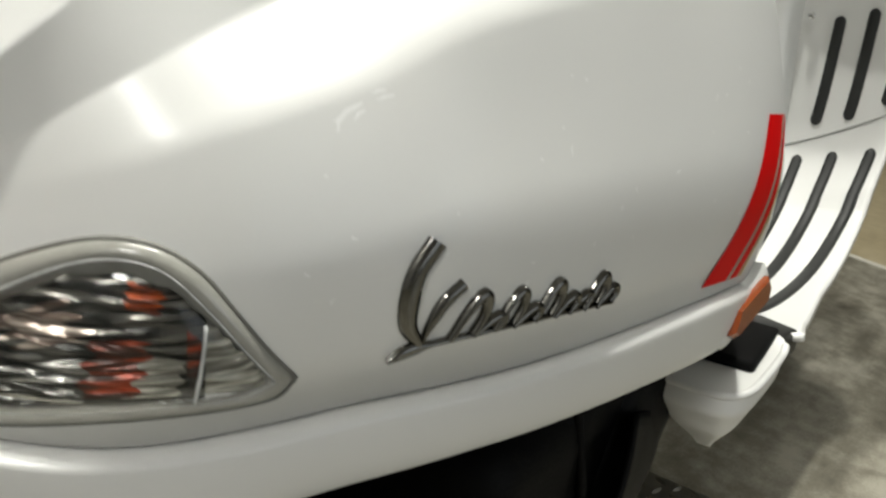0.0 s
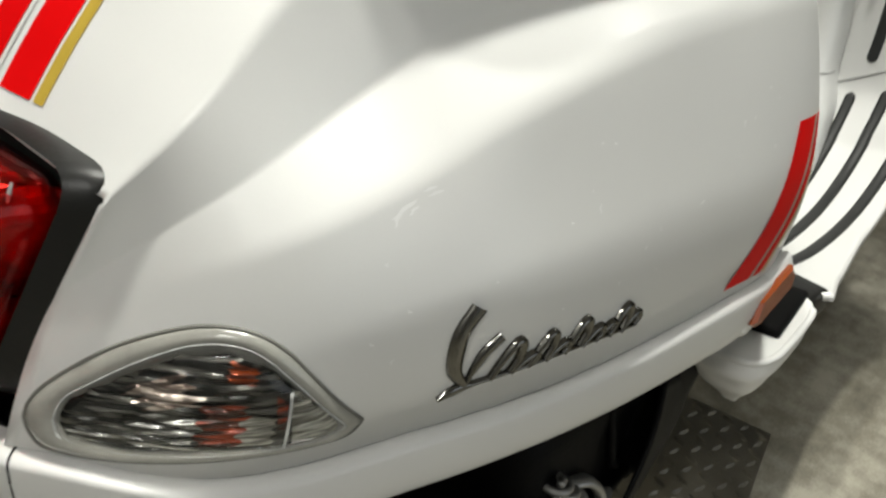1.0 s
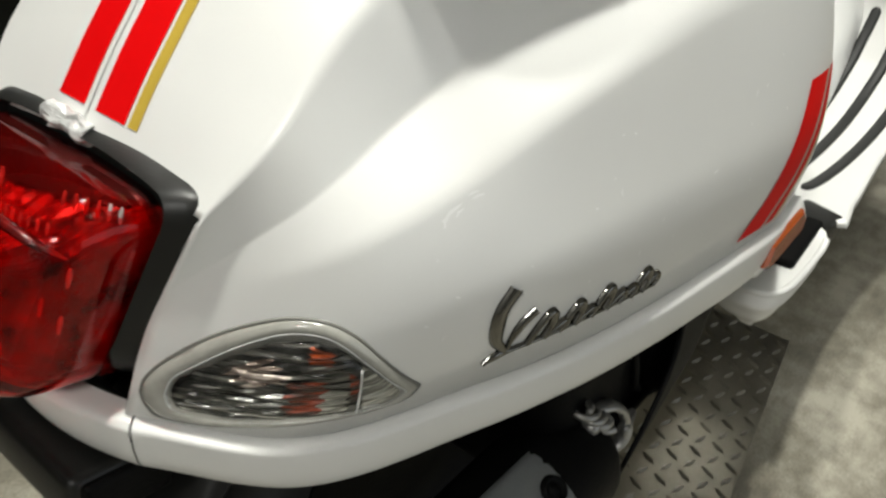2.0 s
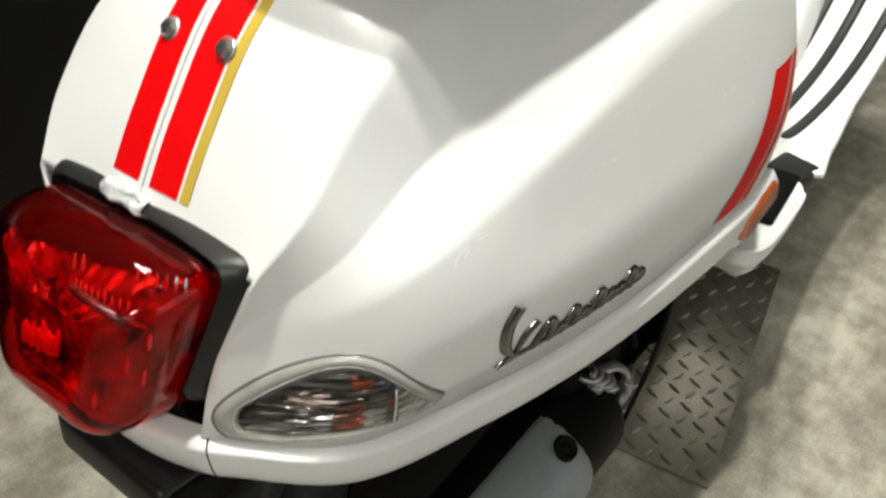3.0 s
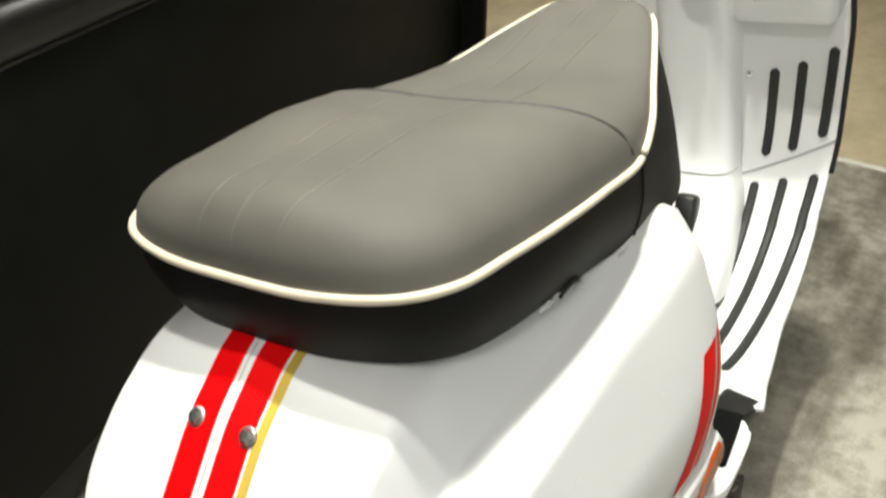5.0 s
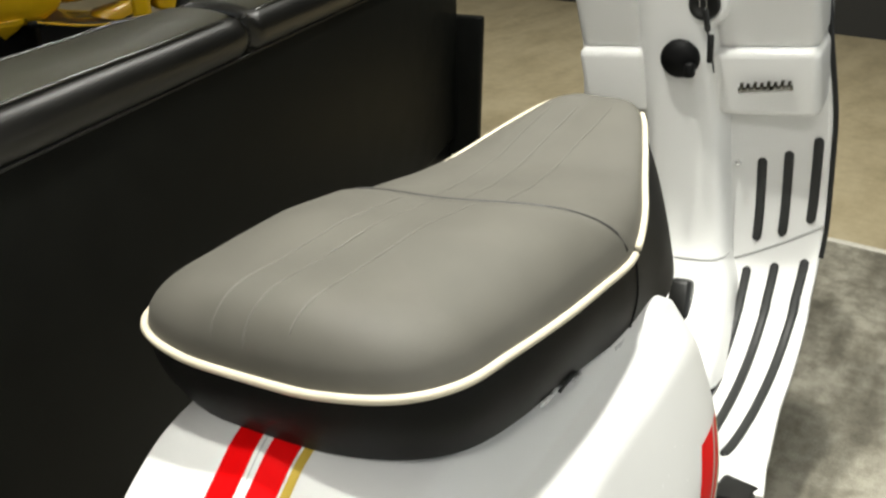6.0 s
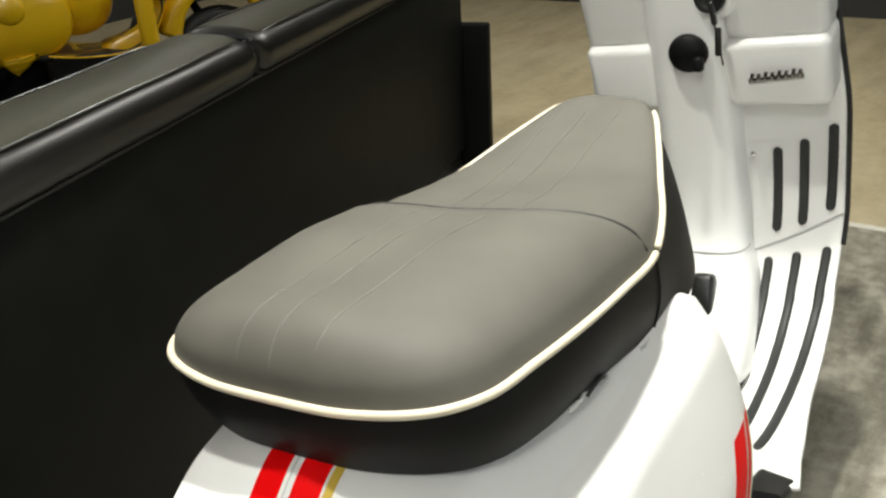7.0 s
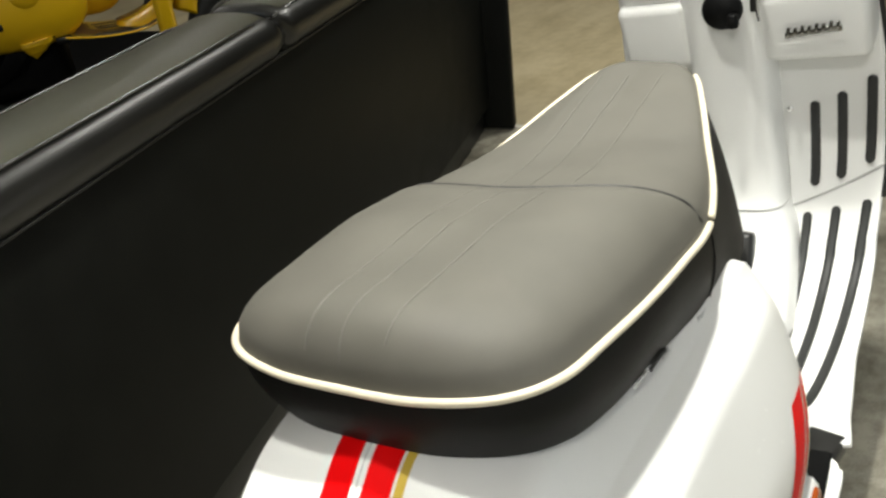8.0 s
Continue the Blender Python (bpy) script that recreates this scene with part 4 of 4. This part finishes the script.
            v.co = pivot + (v.co - pivot) * (1 + 0.075 * t * t * (3 - 2 * t))


def running_gear(bike, paint, skin, detail):
    # rear wheel
    c = (0.0, 0.165, 0.232)
    wheel = part("rear_wheel", lathe([(0.12, -0.012), (0.145, -0.04), (0.150, -0.045), (0.150, 0.045), (0.145, 0.04), (0.12, 0.012), (0.05, 0.02), (0, 0.03)], c, "x", 48), DARK, bike, "rear wheel")
    tyre = [(0.146, -0.040), (0.165, -0.052), (0.195, -0.055), (0.218, -0.046), (0.230, -0.022), (0.233, 0.0), (0.230, 0.022), (0.218, 0.046), (0.195, 0.055), (0.165, 0.052), (0.146, 0.040)]
    part("tyre", lathe(tyre, c, "x", 64), RUBBER, wheel, "black tyre")
    # front wheel under its fender
    c = (0.0, 1.38, 0.232)
    front = part("front_wheel", lathe([(0.12, -0.012), (0.145, -0.04), (0.150, -0.045), (0.150, 0.045), (0.145, 0.04), (0.12, 0.012), (0.05, 0.02), (0, 0.03)], c, "x", 48), STEEL, bike, "front wheel")
    part("tyre", lathe(tyre, c, "x", 64), RUBBER, front, "black tyre")

    def fender(u, v):
        a, b = radians(12 + 150 * u), (v - 0.5) * math.pi
        r = 0.285 + 0.075 * math.cos(b) ** 0.6 if abs(v - 0.5) < 0.499 else 0.285
        r -= 0.06 * max(0.0, abs(v - 0.5) - 0.4) * 10 * math.cos(a) ** 2
        return Vector((0.092 * math.copysign(abs(math.sin(b)) ** 0.8, math.sin(b)), 1.39 + r * 0.86 * math.cos(a), 0.265 + r * math.sin(a)))
    part("front_fender", thick(sheet(fender, 40, 24), 0.003), paint, bike, "painted front fender")
    part("fork", tube([(0.0, 1.11, 0.9), (0.0, 1.25, 0.55), (-0.075, 1.36, 0.30), (-0.075, 1.38, 0.232)], 0.020, 12, 20), DARK, bike, "front fork")
    if not detail:
        for x in (0.19, -0.19):
            part("shield_side", block((x, 1.06, 0.46), (0.05, 0.080, 0.46), 0.025, pose(0, 0, 0, 0, 0, 0), segs=4), paint, bike, "painted side of the leg shield")
        def cowl(cx, cy, cz, rx, ry, rz, n=2.6):
            def at(u, v):
                a, b = 2 * math.pi * u, math.pi * (v - 0.5)
                f = lambda t: math.copysign(abs(t) ** (2 / n), t)
                return Vector((cx + rx * f(math.cos(b)) * f(math.cos(a)), cy + ry * f(math.cos(b)) * f(math.sin(a)) , cz + rz * f(math.sin(b))))
            return sheet(at, 48, 28)
        for sgn in (1, -1):
            side = part("side_cowl", cowl(0.155 * sgn, 0.40, 0.52, 0.085, 0.36, 0.20), paint, bike, "bulging painted side cowl")
            part("cowl_slot", block((0.236 * sgn, 0.33, 0.44), (0.02, 0.16, 0.03), 0.008), BLACK, side, "dark cooling slot")
            part("cowl_disc", lathe([(0.07, 0.0), (0.068, 0.012), (0.05, 0.020), (0.0, 0.026)], (0.222 * sgn, 0.52, 0.56), segs=36, turn=pose(0, 0, 0, 0, 90 * sgn, 0)), paint, side, "round painted cover")
        part("body_front", cowl(0, 0.74, 0.62, 0.14, 0.20, 0.22), paint, bike, "rounded painted body under the seat")
        part("engine_block", block((0, 0.33, 0.27), (0.30, 0.56, 0.34), 0.06, segs=4), DARK, bike, "black engine block")
    # mudguard, engine, shock absorber, silencer
    part("mudguard", thick(sheet(lambda u, v: Vector(((v - 0.5) * 0.15 * (1 - 0.15 * u), 0.03 - 0.20 * u, 0.465 - 0.23 * u * u - 0.02 * u - 0.3 * ((v - 0.5) * 0.15) ** 2 * 10)), 20, 10), 0.004), BLACK, bike, "black rear mudguard")
    part("engine_case", block((0.05, 0.33, 0.29), (0.20, 0.26, 0.17), 0.04, segs=4), DARK, bike, "dark engine case")
    part("cooling_cowl", lathe([(0, 0.0), (0.085, 0.0), (0.095, 0.012), (0.09, 0.05), (0.06, 0.06), (0, 0.06)], (0.09, 0.37, 0.30), "x", 32), DARK, bike)
    damper = part("shock_absorber", tube([(0.105, 0.275, 0.44), (0.118, 0.262, 0.27)], 0.020, 14, 4), DARK, bike, "near-black rear shock absorber")
    coil = [(0.150 + 0.009 * math.cos(k * 0.9) + 0.012 * (k / 28), 0.238 + 0.009 * math.sin(k * 0.9) + 0.030 * (k / 28), 0.318 - 0.034 * k / 28) for k in range(29)]
    part("return_spring", tube(coil, 0.0034, 6, 160), STEEL, damper, "small dull steel spring")
    bracket = part("silencer_bracket", tube([(0.152, 0.262, 0.300), (0.160, 0.282, 0.296), (0.166, 0.296, 0.276), (0.168, 0.292, 0.252), (0.160, 0.276, 0.240)], 0.0075, 10, 24, flat=0.6), STEEL, bike, "dull steel hooked bracket")
    part("bracket_plate", block((0.166, 0.306, 0.262), (0.008, 0.040, 0.012), 0.003, pose(0, 0, 0, -12, 0, 20)), STEEL, bracket)
    part("nut", lathe([(0, -0.006), (0.009, -0.006), (0.008, 0.006), (0, 0.008)], (0.158, 0.250, 0.292), "x", 6), STEEL, bracket)
    silencer = part("silencer", tube([(0.138, 0.27, 0.238), (0.141, 0.20, 0.248), (0.141, 0.05, 0.236), (0.139, -0.06, 0.229)], lambda t: 0.052 * min(1, 0.55 + t * 5, 0.8 + (1 - t) * 6), 24, 40), DARK, bike, "black silencer")
    def guard(u, v):
        a = radians(-8 + 100 * v)
        y = 0.195 - 0.24 * u
        r = 0.057 - 0.006 * max(0, 1 - min(u, 1 - u) / 0.08) ** 2
        return Vector((0.141 + r * math.cos(a), y, 0.244 - 0.01 * u + r * math.sin(a)))
    heat = part("heat_shield", thick(sheet(guard, 24, 16), 0.002), MUFFLER, silencer, "pale grey heat shield")
    part("bolt_hole", lathe([(0.0, 0.001), (0.004, 0.001), (0.0045, -0.001), (0.008, -0.001), (0.0095, 0.002), (0.011, 0.002), (0.0125, -0.003)], (0.1765, 0.168, 0.2955), segs=20, turn=pose(0, 0, 0, 0, 40, 0)), DARK, heat)
    for k in range(5):
        pts = [(0.09 + 0.012 * k, 0.40 - 0.02 * k, 0.40), (0.13 + 0.006 * k, 0.33, 0.33 - 0.01 * k), (0.14, 0.27 + 0.02 * k, 0.26), (0.10, 0.2, 0.22 + 0.01 * k)]
        part("cable", tube(pts, 0.0045, 6, 24), DARK, bike, "black cable")
    part("side_cover", block((0.132, 0.425, 0.310), (0.055, 0.130, 0.19), 0.036, pose(0, 0, 0, -34, 0, -6), segs=4), DARK, bike, "black engine side cover")
    def flap(u, v):
        y = 0.385 + 0.085 * u - 0.10 * v * (1 - 0.35 * u)
        return Vector((0.166 - 0.012 * u + 0.010 * math.sin(3 * v), y + 0.006 * math.sin(7 * v), 0.345 - 0.03 * u - (0.165 - 0.07 * u) * v))
    part("rubber_flap", thick(sheet(flap, 10, 16), 0.004), DARK, bike, "hanging black rubber flap")
    part("side_stand", tube([(-0.08, 0.47, 0.24), (-0.17, 0.45, 0.10), (-0.215, 0.44, 0.018)], 0.011, 10, 12), DARK, bike, "side stand folded out")

    # pillion foot rest on the right with a black rubber pad
    for sgn in (1, -1):
        def shell(u, v):
            a = 2 * math.pi * v
            sx, sy = math.cos(a), math.sin(a)
            sx, sy = math.copysign(abs(sx) ** 0.55, sx), math.copysign(abs(sy) ** 0.55, sy)
            k = table(((0.0, 1.0), (0.22, 0.98), (0.55, 0.66), (1.0, 0.06)), u)
            cy, cx = 0.518 - 0.022 * u, 0.182 + 0.006 * u
            lip = 0.010 * max(0.0, 0.5 * sx + 0.5 * sy) ** 2
            return Vector(((cx + 0.044 * sx * (0.10 + 0.90 * k)) * sgn, cy + 0.070 * sy * k, 0.358 - 0.074 * u + (0.004 * sy + lip) * (1 - u)))
        bm = sheet(shell, 16, 44, closed=True)
        bmesh.ops.holes_fill(bm, edges=[e for e in bm.edges if e.is_boundary], sides=0)
        rest = part("foot_rest", bm, paint, bike, "painted cup-shaped pillion foot rest")
        crease(rest, 50)
        rim = [shell(0.0, k / 24) for k in range(24)]
        rim = rim[12:] + rim[:3]
        part("rim", tube([p + Vector((0, 0, -0.001)) for p in rim], 0.0036, 10, 80), paint, rest, "rounded rim")
        part("foot_pad", block((0.180 * sgn, 0.545, 0.3645), (0.066, 0.096, 0.012), 0.005, pose(0, 0, 0, 2, 0, 4 * sgn), segs=3), DULL_BLACK, rest, "black rubber pad")
        part("bracket", block((0.187 * sgn, 0.624, 0.344), (0.050, 0.060, 0.028), 0.007, pose(0, 0, 0, 0, 3 * sgn, -10 * sgn), segs=3), BLACK, rest, "black bracket below the floor board")

        # amber reflector on its holder at the body's lower front corner
        long = Vector((0.02, 0.976, 0.217)).normalized()
        out = Vector((0.94, -0.30, 0.05))
        out = (out - long * out.dot(long)).normalized()
        across = out.cross(long)

        def spot(a, b, d):
            p = Vector((0.2300, 0.3845, 0.4545)) + long * a + across * b + out * d
            return Vector((p.x * sgn, p.y, p.z))
        hexa = [(-0.042, -0.004), (-0.036, -0.0095), (0.034, -0.0095), (0.041, -0.001), (0.036, 0.0095), (-0.028, 0.0095)]
        hold = part("reflector_holder", shell_rings(bmesh.new(), [[spot(a * f, b * g, d) for a, b in hexa] for f, g, d in ((1.0, 1.0, -0.030), (1.12, 1.5, -0.012), (1.12, 1.5, -0.003), (1.05, 1.25, 0.0))], True, True), paint, bike, "painted reflector holder")
        bm = shell_rings(bmesh.new(), [[spot(a * f, b * f, d) for a, b in hexa] for f, d in ((0.9, -0.002), (0.9, 0.003), (0.78, 0.0055))], True, True)
        part("reflector", bm, AMBER, hold, "amber side reflector", False)


def decals(bike, skin):
    way = Vector((0, 0.75, -0.65))

    def band(name, x0, x1, mat, s0=-0.03, s1=1.0, lift=0.0005):
        def place(u, v):
            s = s0 + (s1 - s0) * u
            x = x0 + (x1 - x0) * v
            return Vector((x, -0.053 + 0.135 * s, 0.637 + 0.130 * s)) - way * 0.12
        part(name, laid(skin, place, way, 40, 4, lift), mat, bike)
    band("red_stripe", -0.0335, -0.0055, RED)
    band("red_stripe", 0.0050, 0.0290, RED)
    band("gold_stripe", 0.0315, 0.0390, GOLD)
    band("hairline", -0.0008, 0.0002, SILVER_LINE, -0.09)
    for x in (-0.0255, 0.0255):
        p = skin.at(Vector((x, 0.0, 0.706)) - way * 0.1, way, 0.0)
        turn = (-way).to_track_quat("Z", "Y").to_matrix().to_4x4()
        bolt = part("tail_screw", lathe([(0.0064, -0.001), (0.0066, 0.0026), (0.0052, 0.0044), (0.0036, 0.0048), (0, 0.0050)], p, segs=6, turn=turn), ZINC, bike, "chrome hexagon screw", False)
        part("washer", lathe([(0, 0.0004), (0.0078, 0.0004), (0.0078, 0.0014), (0, 0.0014)], p, segs=24, turn=turn), STEEL, bolt)
    # side bands ahead on the cowl, leaning forward
    for sgn in (1, -1):
        for name, y0, y1, mat in (("red_side_band", 0.0, 0.040, RED), ("cream_side_line", 0.042, 0.045, PIPING), ("red_side_band", 0.047, 0.062, RED), ("gold_side_line", 0.065, 0.070, GOLD)):
            def place(u, v):
                y = y0 + (y1 - y0) * v
                return Vector((0.5 * sgn, 0.298 + y * (1 + 0.15 * u) + 0.095 * u + 0.006 * math.sin(math.pi * u), 0.4865 - 0.10 * y + 0.098 * u))
            part(name, laid(skin, place, Vector((-sgn, 0, 0)), 30, 6), mat, bike)


def scuffs(bike, skin):
    """Fine pale scuffs and specks in the clear coat."""
    rnd = random.Random(4)
    marks = [(0.026, 0.600, 0.007, 55), (0.034, 0.603, 0.006, 35), (0.043, 0.611, 0.006, 15), (0.030, 0.604, 0.014, 28), (0.045, 0.609, 0.007, 15), (0.140, 0.585, 0.005, 80), (0.24, 0.565, 0.006, 10), (0.30, 0.600, 0.005, 50)]
    marks += [(rnd.uniform(0.0, 0.38), rnd.uniform(0.52, 0.62), rnd.uniform(0.001, 0.003), rnd.uniform(0, 180)) for _ in range(26)]
    for y, z, size, deg in marks:
        c, s = math.cos(radians(deg)), math.sin(radians(deg))
        w = 0.0004 + size * 0.035

        def place(u, v):
            t, k = (u - 0.5) * size, (v - 0.5) * w * math.sin(math.pi * (0.08 + 0.84 * u)) * 2
            return Vector((0.5, y + t * c - k * s + 0.0006 * math.sin(u * 9), z + t * s + k * c))
        part("scuff", laid(skin, place, Vector((-1, 0, 0)), 8, 2, 0.00006), SCUFF, bike, "pale scuff in the paint")


def badge(bike, skin):
    """A chrome badge drawn as plain swept strokes on a slanted bar."""
    for sgn in (1, -1):
        way = Vector((-sgn, 0, 0))

        def stroke(points, width, rise=0.003, n=18):
            rings = []
            for i in range(n + 1):
                t = i / n
                c = spline([(0, y, z) for y, z in points], t)
                d = (spline([(0, y, z) for y, z in points], min(t + 0.02, 1)) - spline([(0, y, z) for y, z in points], max(t - 0.02, 0))).normalized()
                s = Vector((0, -d.z, d.y))
                w = width(t)
                row = []
                for a, h in ((-1, -0.0005), (-0.85, 0.7), (0, 1.0), (0.85, 0.7), (1, -0.0005)):
                    q = c + s * (a * w)
                    row.append(skin.at((0.5 * sgn, q.y, q.z), way, max(h, 0) * rise - (0.0005 if h < 0 else 0)))
                rings.append(row)
            bm = bmesh.new()
            rows = [[bm.verts.new(p) for p in r] for r in rings]
            for a, b in zip(rows, rows[1:]):
                for k in range(4):
                    bm.faces.new((a[k], a[k + 1], b[k + 1], b[k]))
            return bm
        bar = part("badge", stroke([(0.044, 0.5068), (0.0523, 0.5100), (0.0611, 0.5112), (0.0769, 0.5116), (0.1023, 0.5112), (0.1414, 0.5092), (0.183, 0.5055)], lambda t: 0.0006 + 0.0026 * math.sin(math.pi * min(1, t * 2.6 + 0.02)) if t < 0.36 else 0.0012, n=36), BADGE_CHROME, bike, "chrome badge of swept strokes")
        part("badge_blade", stroke([(0.0570, 0.5125), (0.0500, 0.5220), (0.0487, 0.5345), (0.0508, 0.5455), (0.0580, 0.5560)], lambda t: 0.0014 + 0.0030 * math.sin(math.pi * min(0.62, 0.08 + 0.8 * t))), BADGE_CHROME, bar)
        part("badge_blade", stroke([(0.0578, 0.5140), (0.0608, 0.5225), (0.0650, 0.5305), (0.0722, 0.5368)], lambda t: 0.0005 + 0.0026 * math.sin(math.pi * min(0.6, 0.75 * t))), BADGE_CHROME, bar)
        # humps of running strokes: foot, height, width
        for y, h, w in ((0.078, 0.0190, 0.0026), (0.090, 0.0070, 0.0022), (0.101, 0.0165, 0.0022), (0.113, 0.0070, 0.0022), (0.127, 0.0165, 0.0026), (0.141, 0.0080, 0.0022), (0.152, 0.0075, 0.0020), (0.164, 0.0155, 0.0026), (0.175, 0.0085, 0.0022)):
            z = table(((0.07, 0.5115), (0.102, 0.5112), (0.141, 0.5092), (0.183, 0.5055)), y)
            hump = [(y - 0.007, z), (y - 0.001, z + h * 0.62), (y + 0.005, z + h), (y + 0.009, z + h * 0.84), (y + 0.0085, z + h * 0.45), (y + 0.0045, z + 0.001)]
            part("badge_stroke", stroke(hump, lambda t: w * (0.55 + 0.45 * math.sin(math.pi * t)), 0.0038), BADGE_CHROME, bar)


scooter(BIKE, PAINT, "pearl white scooter with red and gold stripes, on its side stand")
scooter(pose(-3.72, 1.52, 0.004, 0, -2, -38), PAINT_YELLOW, "yellow scooter parked beyond the black sofa", False)
